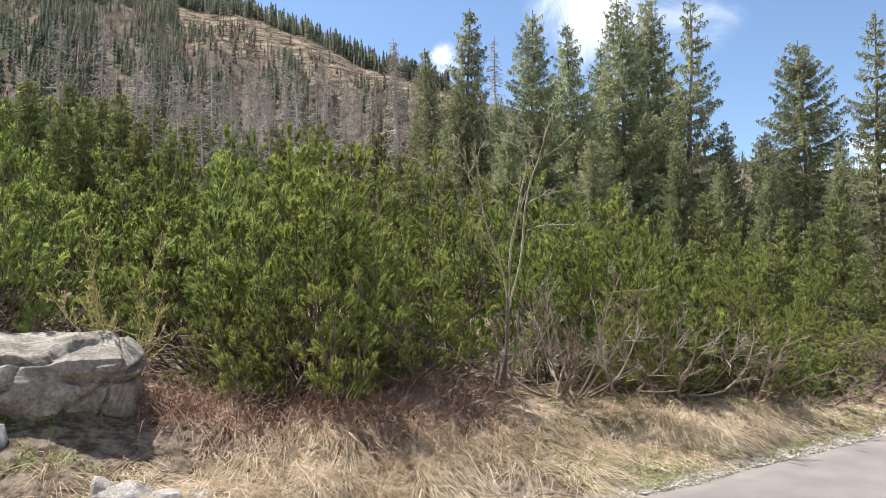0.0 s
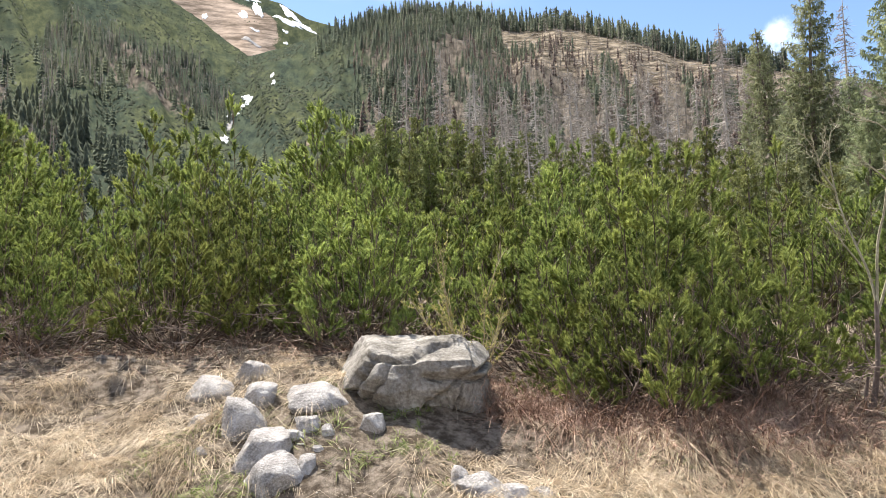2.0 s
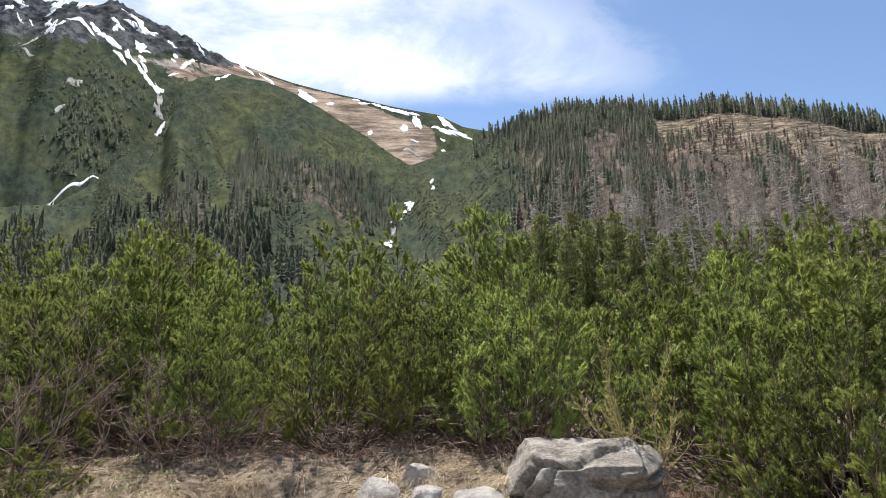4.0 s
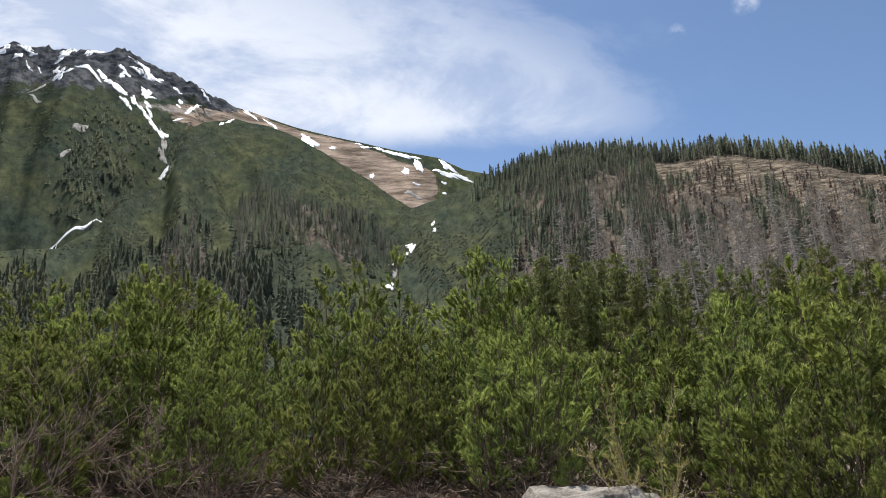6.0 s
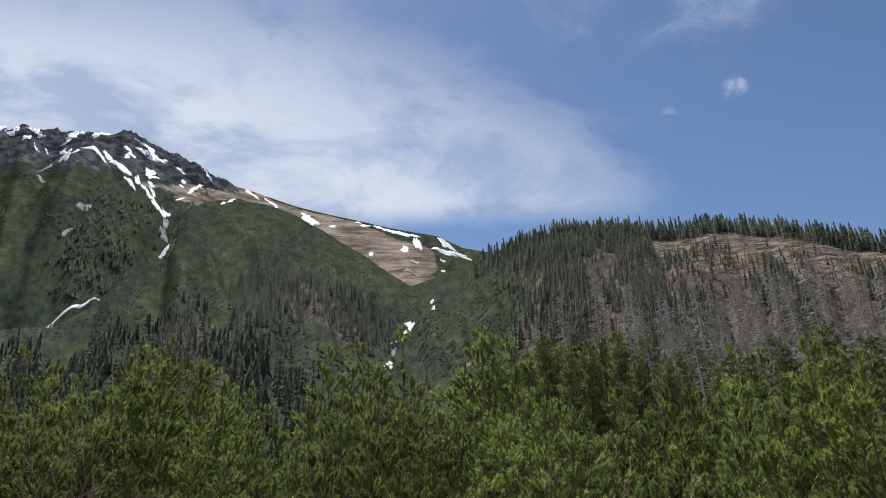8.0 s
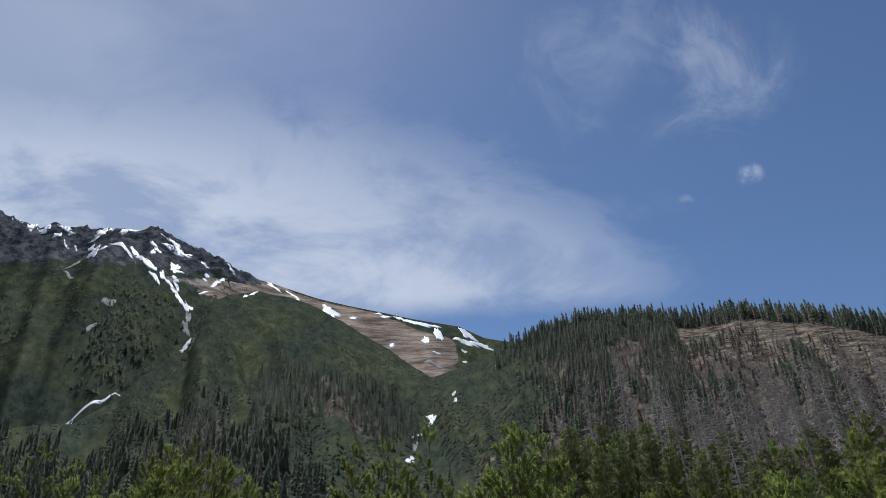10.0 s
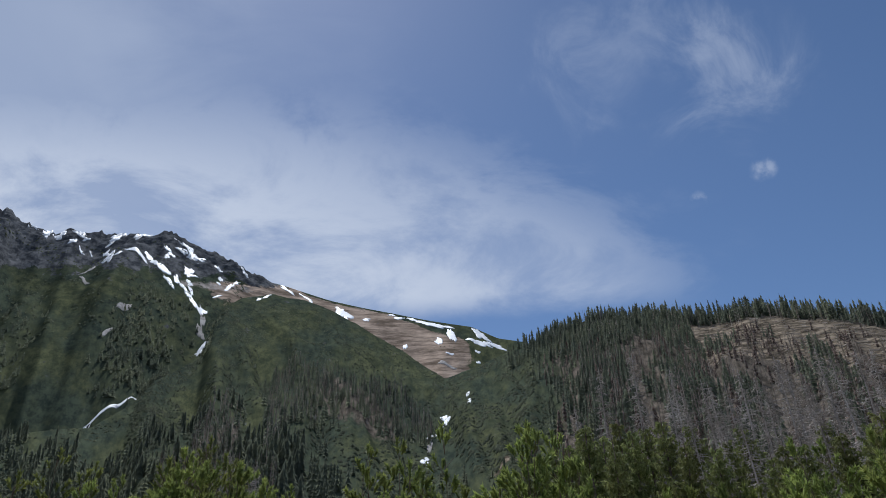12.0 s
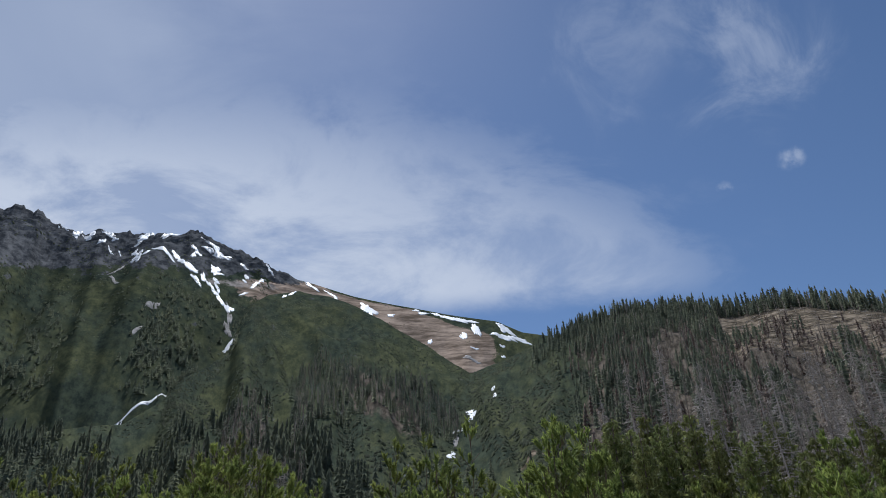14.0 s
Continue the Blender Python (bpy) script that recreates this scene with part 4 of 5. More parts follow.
def dwarf_pine(seed, tall=2.7, spread=1.05, leaders=16, per=84, needles=66, half=0.0056, least=0.255, bottom=0.36, label="dense green dwarf pine bush with upright brush-like shoots"):
    """Several rising stems, each ending in a pointed plume of needle brushes."""
    rng = np.random.RandomState(seed)
    bush = holder("dwarf_pine")
    wood, leaf = Soup(), Soup()
    shoots = [pine_shoot(rng, needles, half=half) for _ in range(3)]
    places, ways, sizes = [], [], []
    lobes = rng.uniform(0.78, 1.06, 5)
    for k in range(leaders + (14 if bottom < 1 else 0)):
        # the leaders stand in five lobes with dark gaps between them
        turn = 2 * math.pi * (k % 5) / 5 + rng.uniform(-0.24, 0.24)
        far = spread * math.sqrt((k + 0.6) / leaders) * rng.uniform(0.9, 1.12)
        top = tall * (1 - 0.5 * (far / spread) ** 2.0) * lobes[k % 5] * rng.uniform(0.9, 1.05)
        if k >= leaders:
            # low boughs that sweep out over the ground
            far, top = spread * rng.uniform(0.95, 1.32), tall * rng.uniform(0.2, 0.48)
        out = np.array([math.cos(turn), math.sin(turn), 0])
        foot = out * 0.15 * rng.uniform(0, 1)
        bend = out * far * 0.9 + [0, 0, top * 0.25]
        tip = out * far + [0, 0, top]
        t = np.linspace(0, 1, 7)[:, None]
        line = foot * (1 - t) ** 2 + bend * 2 * t * (1 - t) + tip * t ** 2
        line += rng.normal(0, 0.02, line.shape)
        wood.tube(line, np.linspace(0.018, 0.0025, 7), 3)
        below = rng.uniform(0, 1, per) ** 1.15 * min(1.5, top * 0.85)
        below[0] = 0
        level = top - below
        at = np.stack([np.interp(level, line[:, 2], line[:, i]) for i in range(3)], -1)
        phi = rng.uniform(0, 6.28, per)
        off = np.stack([np.cos(phi), np.sin(phi), 0 * phi], -1)
        reach = 0.04 + 0.21 * (below / 1.3) ** 0.5 * rng.uniform(0.6, 1.1, per)
        knots = at + off * reach[:, None]
        knots[:, 2] += 0.1 * reach + rng.uniform(-0.05, 0.05, per)
        way = off * rng.uniform(0.3, 1.05, per)[:, None] + np.array([0, 0, 0.9])
        way[0] = (0, 0, 1)
        deep = (np.hypot(knots[:, 0], knots[:, 1]) < 0.5 * spread) & (knots[:, 2] < 0.55 * tall)
        keep = (knots[:, 2] > bottom) & ~deep
        for a, b in zip(at[keep][:8], knots[keep][:8]):
            wood.tube([a - [0, 0, 0.14], b], [0.005, 0.003], 3)
        places.append(knots[keep])
        ways.append(way[keep])
        sizes.append(rng.uniform(0.98, 1.35, keep.sum()))
    places, ways, sizes = np.concatenate(places), np.concatenate(ways), np.concatenate(sizes)
    kept = spread_out(places, least)
    places, ways, sizes = places[kept], ways[kept], sizes[kept]
    # each twig ends in a tuft: one tall brush with four shorter ones crowded round it
    tufts = [(places, ways, sizes)]
    for k in range(4):
        phi = rng.uniform(0, 6.28) + 1.57 * k + rng.uniform(-0.4, 0.4, len(places))
        off = np.stack([np.cos(phi), np.sin(phi), rng.uniform(-1.6, -0.1, len(places))], -1)
        tufts.append((places + off * rng.uniform(0.055, 0.095, (len(places), 1)), ways + off * [0.55, 0.55, 0], sizes * rng.uniform(0.7, 0.95, len(places))))
    places, ways, sizes = (np.concatenate([tuft[i] for tuft in tufts]) for i in range(3))
    order = rng.randint(0, 3, len(places))
    for k in range(3):
        some = order == k
        leaf.add(*turned(shoots[k], places[some], ways[some], sizes[some], rng.uniform(0, 6.28, some.sum())))
    # bare dead twigs low in the bush
    n = 90
    phi, rad = rng.uniform(0, 6.28, n), spread * rng.uniform(0.2, 0.95, n)
    base = np.stack([np.cos(phi) * rad, np.sin(phi) * rad, rng.uniform(0.05, tall * 0.4, n)], -1)
    for p in base:
        q = p + rng.normal(0, 0.16, 3) + np.array([p[0], p[1], 0]) * 0.18
        wood.tube([p * [0.7, 0.7, 0.8], p, q], [0.007, 0.005, 0.002], 3)
    wood.make("woody_frame", PINE_BARK, bush, "brown bark with bare lower twigs")
    leaf.make("crown", PINE, bush)
    return tagged(bush, label, "dwarf pine", "dwarf pines of the thicket")


def set_bush(kind, u, v, scale, squash=1.0, first=False, turn=0.0):
    x, y = from_road(u, v)
    m = pose(float(x), float(y), float(height(x, y)[0]) - 0.04, 0, 0, turn)
    if first:
        kind.matrix_basis = m @ Matrix.Diagonal((scale, scale, scale * squash, 1))
        return
    c = copy_thing(kind, m)
    c.scale = (scale, scale, scale * squash)


def thicket_height(u, v):
    """Height of the bushes by their place along the road."""
    return np.interp(u, [-30, -8, -3, 2, 4.5, 6.5, 8.5, 11, 16, 40], [3.2, 3.0, 2.75, 2.65, 2.4, 2.0, 1.55, 1.15, 1.1, 1.1])


def build_thicket():
    rng = np.random.RandomState(31)
    front = [dwarf_pine(40 + k) for k in range(4)]
    rear = [dwarf_pine(50 + k, leaders=16, per=64, needles=30, half=0.009, least=0.26, bottom=1.3, label="green dwarf pine bush deep in the thicket") for k in range(3)]
    seen = set()
    for row, kinds in ((0, front), (1, front), (2, rear), (3, rear)):
        step = (1.3, 1.35, 1.5, 1.8)[row]
        for u in np.arange((-10.5, -11.5, -17, -20)[row], (13.5, 14, 16, 17)[row], step):
            u = u + rng.uniform(-0.3, 0.3)
            v = float(bank_foot(u)) + 0.5 + row * 1.4 + rng.uniform(-0.35, 0.35) + 0.25 * math.sin(u * 1.7) - (0.42 * float(smooth((u - 0.9) / 0.8) * smooth((5.4 - u) / 0.8)) if row < 2 else 0.0)
            k = kinds[rng.randint(0, len(kinds))]
            if row == 0 and (4.2 < u < 6.2 or 0.4 < u < 1.6):
                continue  # the dead shrub and the bare tree stand here
            tall = float(thicket_height(u, v)) * (1.0 + 0.05 * row) * rng.uniform(0.62, 1.18) * (0.9, 1.02, 1.0, 1.0)[row] + (0.4 if row > 1 else 0.0) + 0.28 * row * smooth((u - 4) / 3)
            scale = max(tall / 2.7, 0.55)
            set_bush(k, u, v, scale, tall / 2.7 / scale, k.name not in seen, rng.uniform(0, 360))
            seen.add(k.name)
    # a few taller ones stand out above the rest: bearing, distance, rise of the top
    for bearing, r, rise in ((-19.4, 13.0, 13.4), (-15.6, 12.5, 12.2), (-20.8, 13.5, 11.6), (-57.6, 15.0, 12.6), (-45.0, 16.0, 11.8)):
        x, y = polar(bearing, r)
        u, v = x * ROAD_U[0] + y * ROAD_U[1], y * ROAD_U[0] - x * ROAD_U[1]
        tall = 1.62 + r * math.tan(radians(rise)) - float(height(x, y)[0])
        set_bush(front[rng.randint(0, len(front))], float(u), float(v), tall / 2.7 * 0.85, 1 / 0.85, False, rng.uniform(0, 360))
    # the thicket comes forward again where the bank bends towards the road
    for u, v, tall in ((-6.6, 7.2, 2.4), (-7.6, 7.8, 2.6), (-5.0, 6.6, 0.8), (-6.2, 8.1, 2.6)):
        k = front[rng.randint(0, len(front))]
        set_bush(k, u, v, max(tall / 2.7, 0.5), tall / 2.7 / max(tall / 2.7, 0.5), False, rng.uniform(0, 360))
    # low bushes that hang out over the bank
    for u, ahead, tall in ((2.3, -0.4, 1.3), (3.4, -0.4, 1.35), (6.7, -0.1, 1.0), (7.7, -0.15, 1.05), (8.9, -0.2, 0.95), (10.3, -0.2, 0.9), (11.8, -0.2, 0.95), (13.5, -0.2, 0.9), (15.5, -0.2, 0.9)):
        k = front[rng.randint(0, len(front))]
        set_bush(k, u, float(bank_foot(u)) - ahead, 0.66, tall / 2.7 / 0.66, False, rng.uniform(0, 360))


build_thicket()


# ---- old snow on the mountains ----
# bearing and rise of the middle, half length and half width (degrees), tilt of the long axis (degrees, down to the right)
SUMMIT_SNOW = [(-73.9, 27.94, 0.29, 0.26, -16), (-72.5, 28.43, 0.52, 0.15, 14), (-72.9, 27.83, 0.27, 0.11, -15), (-72.0, 28.10, 0.24, 0.09, -15), (-70.0, 28.43, 0.71, 0.18, -39), (-69.6, 28.82, 0.57, 0.12, -14), (-67.7, 29.21, 0.69, 0.12, -13), (-70.0, 27.17, 0.34, 0.32, 10), (-70.3, 27.36, 0.17, 0.20, 9), (-72.1, 27.17, 0.27, 0.08, 38), (-71.4, 27.16, 0.20, 0.08, 38), (-69.4, 27.60, 0.21, 0.08, -13), (-75.6, 28.55, 0.55, 0.27, -43), (-76.4, 28.63, 0.28, 0.25, -18), (-74.8, 27.94, 0.22, 0.18, -16)]
CHUTE_SNOW = [(-67.9, 27.93, 0.88, 0.16, 16), (-67.0, 27.67, 0.36, 0.16, 22), (-66.2, 27.24, 0.59, 0.20, 39), (-65.6, 26.90, 0.63, 0.16, 28), (-65.1, 26.09, 0.65, 0.12, 45), (-64.5, 26.26, 0.35, 0.16, 56), (-63.9, 25.77, 0.46, 0.12, 40), (-63.5, 26.20, 0.27, 0.12, 2), (-63.3, 25.61, 0.32, 0.12, 56), (-63.4, 25.22, 0.31, 0.13, 24), (-62.8, 24.64, 0.59, 0.17, 46), (-62.1, 24.08, 0.31, 0.21, 36), (-61.6, 21.60, 0.46, 0.16, -47), (-61.9, 20.96, 0.33, 0.12, -33)]
FACE_SNOW = [(-63.6, 28.33, 0.53, 0.33, 34), (-63.2, 28.02, 0.81, 0.16, -4), (-64.5, 28.55, 0.44, 0.12, 17), (-64.3, 28.96, 0.56, 0.12, 17), (-65.6, 28.45, 0.33, 0.10, 28), (-65.6, 27.91, 0.26, 0.16, 0), (-65.2, 28.07, 0.22, 0.12, 11), (-63.7, 26.97, 0.30, 0.29, 23), (-63.4, 26.72, 0.50, 0.08, 1), (-61.3, 27.51, 0.27, 0.13, 13), (-61.0, 26.68, 0.20, 0.13, 13), (-61.1, 26.37, 0.16, 0.08, -8), (-60.2, 26.15, 0.38, 0.16, -38), (-59.6, 26.55, 0.24, 0.08, -7), (-61.1, 25.36, 0.33, 0.08, -28), (-59.0, 27.38, 0.36, 0.11, 30), (-57.6, 25.44, 0.17, 0.08, -16), (-56.9, 25.72, 0.38, 0.06, -21)]
BOWL_SNOW = [(-50.3, 24.69, 0.66, 0.27, 18), (-48.2, 24.19, 0.31, 0.09, -2), (-45.3, 24.29, 0.36, 0.08, -1), (-44.1, 24.16, 0.36, 0.11, 10), (-42.5, 23.75, 1.23, 0.14, 9), (-41.0, 23.46, 0.37, 0.09, 11), (-40.7, 22.81, 0.59, 0.27, 71), (-41.8, 22.33, 0.37, 0.23, 26), (-44.8, 21.99, 0.18, 0.16, 0), (-38.2, 22.70, 0.92, 0.27, 22), (-38.4, 22.06, 0.83, 0.18, 7), (-37.1, 21.78, 0.92, 0.14, 3), (-38.5, 21.34, 0.23, 0.09, 2), (-40.9, 21.31, 0.37, 0.07, 1), (-46.0, 24.55, 0.27, 0.07, -1), (-55.3, 26.35, 0.54, 0.11, 18), (-53.6, 25.82, 0.68, 0.09, 16)]
GULLY_SNOW = [(-41.5, 16.17, 0.41, 0.28, -49), (-39.6, 18.06, 0.14, 0.14, 2), (-39.5, 17.55, 0.18, 0.14, 2), (-42.7, 14.90, 0.37, 0.18, 1), (-41.9, 15.58, 0.37, 0.09, -59), (-43.3, 13.08, 0.27, 0.23, 1), (-38.5, 20.51, 0.14, 0.09, 2), (-67.9, 16.32, 1.9, 0.1, -31)]
SCREE_BEDS = [(-68.1, 23.71, 0.75, 0.13, -51), (-69.0, 21.72, 0.54, 0.11, -52), (-71.4, 25.13, 0.49, 0.08, 45), (-71.4, 25.80, 0.34, 0.08, -13), (-62.0, 23.43, 0.50, 0.16, 81), (-62.0, 22.45, 0.59, 0.20, 76), (-42.9, 14.17, 0.64, 0.14, -74), (-41.2, 20.49, 0.64, 0.14, 21)]


def snow_patch(bearing, rise, long, wide, tilt, name="snow_patch", mat=SNOW):
    """A thin drift with a ragged rim, laid on the slope that rises to that angle at that bearing."""
    rs = np.linspace(150, 1900, 900)
    ahead = np.degrees(np.arctan2(land(np.full(900, bearing), rs)[0] - 1.65, rs))
    seen = np.maximum.accumulate(ahead)
    rings, spokes = 5, 48
    turn = np.arange(spokes) * 2 * np.pi / spokes
    rim = np.clip(1.0 + 0.42 * fbm(np.cos(turn) * 3.0 + bearing * 5, np.sin(turn) * 3.4 + rise * 7, 5, 20.0), 0.22, 1.9)
    share = np.linspace(1 / rings, 1, rings)[:, None]
    a, b = long * share * rim * np.cos(turn), wide * share * rim * np.sin(turn)
    c, d = math.cos(radians(tilt)), math.sin(radians(tilt))
    bb = bearing + np.concatenate([[0.0], ((a * c - b * d) / math.cos(radians(rise))).ravel()])
    ee = rise - np.concatenate([[0.0], (a * d + b * c).ravel()])
    rr = np.interp(ee, seen + np.arange(900) * 1e-7, rs)
    lift = np.concatenate([[1.0], (np.repeat(1 - share ** 4, spokes, 1)).ravel()])
    x, y = polar(bb, rr)
    z = land(bb, rr)[0] + rr * 0.0009 * (0.5 + 0.5 * lift)
    faces = [(0, 1 + k, 1 + (k + 1) % spokes) for k in range(spokes)]
    for i in range(rings - 1):
        for k in range(spokes):
            p, q = 1 + i * spokes + k, 1 + i * spokes + (k + 1) % spokes
            faces += [(p, p + spokes, q + spokes), (p, q + spokes, q)]
    # the rim goes down into the ground
    low = len(bb)
    verts = np.concatenate([np.stack([x, y, z], -1), np.stack([x, y, z - rr * 0.004], -1)[-spokes:]])
    start = 1 + (rings - 1) * spokes
    for k in range(spokes):
        p, q = start + k, start + (k + 1) % spokes
        faces += [(p, low + k, low + (k + 1) % spokes), (p, low + (k + 1) % spokes, q)]
    return mesh_object(name, verts, faces, mat, soft=True)


def build_snow():
    for rows, label in ((SUMMIT_SNOW, "patch of old snow among the summit rocks"), (FACE_SNOW, "patch of old snow below the summit ridge"), (CHUTE_SNOW, "strip of old snow in a steep rocky chute"),
                        (BOWL_SNOW, "drift of old snow on brown mountain grass"), (GULLY_SNOW, "remnant of dirty snow in a green gully")):
        for row in rows:
            tagged(snow_patch(*row), label, "snow", "snow patches on the mountains")
    for row in SCREE_BEDS:
        tagged(snow_patch(*row, "scree", SCREE), "bare pale scree in a mountain runnel", "scree")


build_snow()


# ---- boulder and stones ----
def rock(seed, size, planes, detail=4, rough=0.05, grooves=()):
    """A rock: a ball cut by planes (normal, distance), roughened, with ledges (slope, height, depth, cleft width, from x, to x)."""
    bm = bmesh.new()
    bmesh.ops.create_icosphere(bm, subdivisions=detail, radius=1.0)
    bm.verts.ensure_lookup_table()
    v = np.array([p.co[:] for p in bm.verts])
    f = np.array([[q.index for q in face.verts] for face in bm.faces])
    bm.free()
    v = v * 1.35
    for normal, d in planes:
        n = np.array(normal, dtype=float)
        n /= np.linalg.norm(n)
        over = v @ n - d - 0.018 * fbm(v[:, 0] * 5 + seed, v[:, 1] * 5 + v[:, 2] * 4, 3, 21.0)
        v = v - np.clip(over, 0, None)[:, None] * n * 0.96
    out = v / (np.linalg.norm(v, axis=1)[:, None] + 1e-9)
    wob = fbm(v[:, 0] * 2.3 + seed, v[:, 1] * 2.3 + v[:, 2] * 1.9, 4, 22.0 + seed) * rough
    wob += 0.35 * rough * np.abs(fbm(v[:, 0] * 7 + v[:, 2] * 3, v[:, 1] * 7 - v[:, 2] * 5, 3, 23.0))
    for slope, high, deep, wide, x0, x1 in grooves:
        line = (v[:, 2] - high - slope * v[:, 0]) / math.hypot(1, slope) - 0.035 * fbm(v[:, 0] * 6 + v[:, 2] * 3, v[:, 2] * 5, 3, 24.0 + high)
        here = smooth((v[:, 0] - x0) / 0.25) * smooth((x1 - v[:, 0]) / 0.25) * smooth((0.5 - v[:, 1]) / 0.2)
        # a ledge: the rock above the crack stands proud and fades back, with a fine cleft at its foot
        ledge = smooth(line / 0.03 + 0.5) * np.exp(-np.clip(line, 0, None) / 0.28)
        wob = wob + here * (deep * ledge - 0.12 * np.exp(-(line / (wide * 1.3)) ** 2))
    v = (v + out * (wob + 0.012 * np.abs(fbm(v[:, 0] * 15 + v[:, 2] * 9, v[:, 1] * 15 - v[:, 2] * 11, 3, 25.0)))[:, None]) * np.array(size)
    return v, f


def random_planes(rng, n=9, top=0.75):
    rows = [((rng.normal(0, 0.2), rng.normal(0, 0.2) - 0.15, 1), top), ((0, 0, -1), 0.8)]
    for k in range(n):
        a = 2 * math.pi * (k + rng.uniform(-0.3, 0.3)) / n
        rows.append(((math.cos(a), math.sin(a), rng.uniform(-0.3, 0.9)), rng.uniform(0.72, 1.0)))
    return rows


def set_rock(ob, u, v, z, turn=0.0, tilt=0.0):
    x, y = from_road(u, v)
    ob.matrix_basis = pose(float(x), float(y), z, tilt, 0, 32.6 + turn)


BOULDER_PLANES = [((0.06, -0.2, 1), 0.6), ((0.05, -1, 0.0), 0.86), ((0.1, -0.8, -0.62), 0.62), ((-0.55, -0.45, -0.72), 0.5), ((-0.5, -0.85, 0.15), 0.92), ((-0.8, -0.3, 0.55), 0.84), ((-1, 0.1, -0.3), 1.0),
                  ((1, -0.15, 0.2), 1.0), ((0.75, -0.8, -0.05), 0.98), ((0.3, 1, 0.3), 0.9), ((0, 0, -1), 0.8), ((0.75, -0.3, 0.7), 0.95), ((-0.3, -0.75, 0.6), 0.9)]
# ledges and cracks: a pair of curved ones down the pale end, a long slanting one across the face, a deep one under the top slab
BOULDER_CRACKS = [(1.5, 1.2, 0.16, 0.03, -1.1, -0.35), (1.8, 1.0, 0.1, 0.024, -0.95, -0.2), (-0.12, 0.36, 0.13, 0.03, 0.0, 1.3), (0.85, -0.2, 0.13, 0.028, -0.45, 0.75),
                  (3.2, -1.9, 0.09, 0.024, 0.3, 0.8), (0.3, 0.1, 0.06, 0.02, 0.4, 1.2), (-0.25, -0.4, 0.05, 0.02, -0.5, 0.5), (0.1, 0.52, 0.04, 0.018, -0.6, 0.7)]
boulder = mesh_object("boulder", *rock(3, (0.655, 0.62, 0.66), BOULDER_PLANES, 7, 0.03, BOULDER_CRACKS), BOULDER, soft=True)
set_rock(boulder, 0.42, 6.6, 0.765, -4)
tagged(boulder, "large cracked grey granite boulder with pale top at the thicket edge", "boulder")

# u, v, width, height
STONES = [(-1.09, 6.14, 0.38, 0.36), (-0.81, 5.69, 0.49, 0.33), (-0.72, 5.38, 0.44, 0.26), (-0.97, 6.48, 0.30, 0.22), (-0.46, 6.36, 0.59, 0.20), (-1.12, 7.11, 0.32, 0.25), (-1.49, 6.92, 0.43, 0.20), (0.03, 5.89, 0.24, 0.18), (-0.50, 5.95, 0.23, 0.11), (-0.48, 5.45, 0.18, 0.13), (-0.63, 5.85, 0.22, 0.08), (0.76, 5.03, 0.36, 0.18), (0.64, 5.09, 0.16, 0.20), (0.98, 4.86, 0.28, 0.13), (-1.34, 5.82, 0.11, 0.08), (-0.94, 5.58, 0.13, 0.06), (1.20, 4.89, 0.18, 0.08), (-1.45, 6.38, 0.21, 0.11), (-0.34, 5.85, 0.12, 0.08), (-0.41, 5.65, 0.10, 0.05), (-0.54, 5.36, 0.10, 0.05)]


def build_stones():
    rng = np.random.RandomState(71)
    for k, (u, v, wide, tall) in enumerate(STONES):
        x, y = from_road(u, v)
        ob = mesh_object("stone", *rock(80 + k, (wide * 0.48, wide * rng.uniform(0.36, 0.46), tall * 0.6), random_planes(rng), 4, 0.04), GRANITE, soft=True)
        set_rock(ob, u, v, float(height(x, y)[0]) + tall * 0.06, rng.uniform(-25, 25), rng.uniform(-6, 10))
        tagged(ob, "pale grey granite stone half sunk beside a rough path" if wide > 0.25 else "small pale stone lying in dry grass", "stone", "stones of the path")


build_stones()
build_outcrop()


# ---- grass, stalks and gravel ----
def blades(soup, rng, base, way, long, half, sag):
    """Limp blades: strips that rise, bend over and hang down again."""
    n = len(base)
    side = np.cross(way, np.array([0, 0, 1.0])) + rng.normal(0, 0.25, (n, 3))
    side *= (half / (np.linalg.norm(side, axis=1) + 1e-9))[:, None]
    flat = way * [1, 1, 0] + rng.normal(0, 0.12, (n, 3)) * [1, 1, 0]
    rows = []
    for t in (0.0, 0.35, 0.7, 1.0):
        p = base + (way * (t * (1 - 0.35 * t)) + flat * (0.45 * t * t))  * long[:, None]
        p[:, 2] -= sag * long * t ** 2.2
        rows.append(p)
    # hanging tips come to rest on the ground
    for p in rows[1:]:
        p[:, 2] = np.maximum(p[:, 2], height(p[:, 0], p[:, 1]) + 0.008 + 0.02 * rng.uniform(0, 1, n))
    v = np.stack([rows[0] - side, rows[0] + side, rows[1] - side, rows[1] + side, rows[2] - side * 0.8, rows[2] + side * 0.8, rows[3]], 1)
    f = np.array([[0, 1, 3], [0, 3, 2], [2, 3, 5], [2, 5, 4], [4, 5, 6]])
    soup.add(v, (f[None] + (np.arange(n) * 7)[:, None, None]))


def on_path(u, v):
    """1 on the bare stony path beside the boulder."""
    return smooth(1.15 - np.hypot((u + 0.55 + 0.25 * (v - 6)) / 0.36, (v - 5.4) / 1.0))


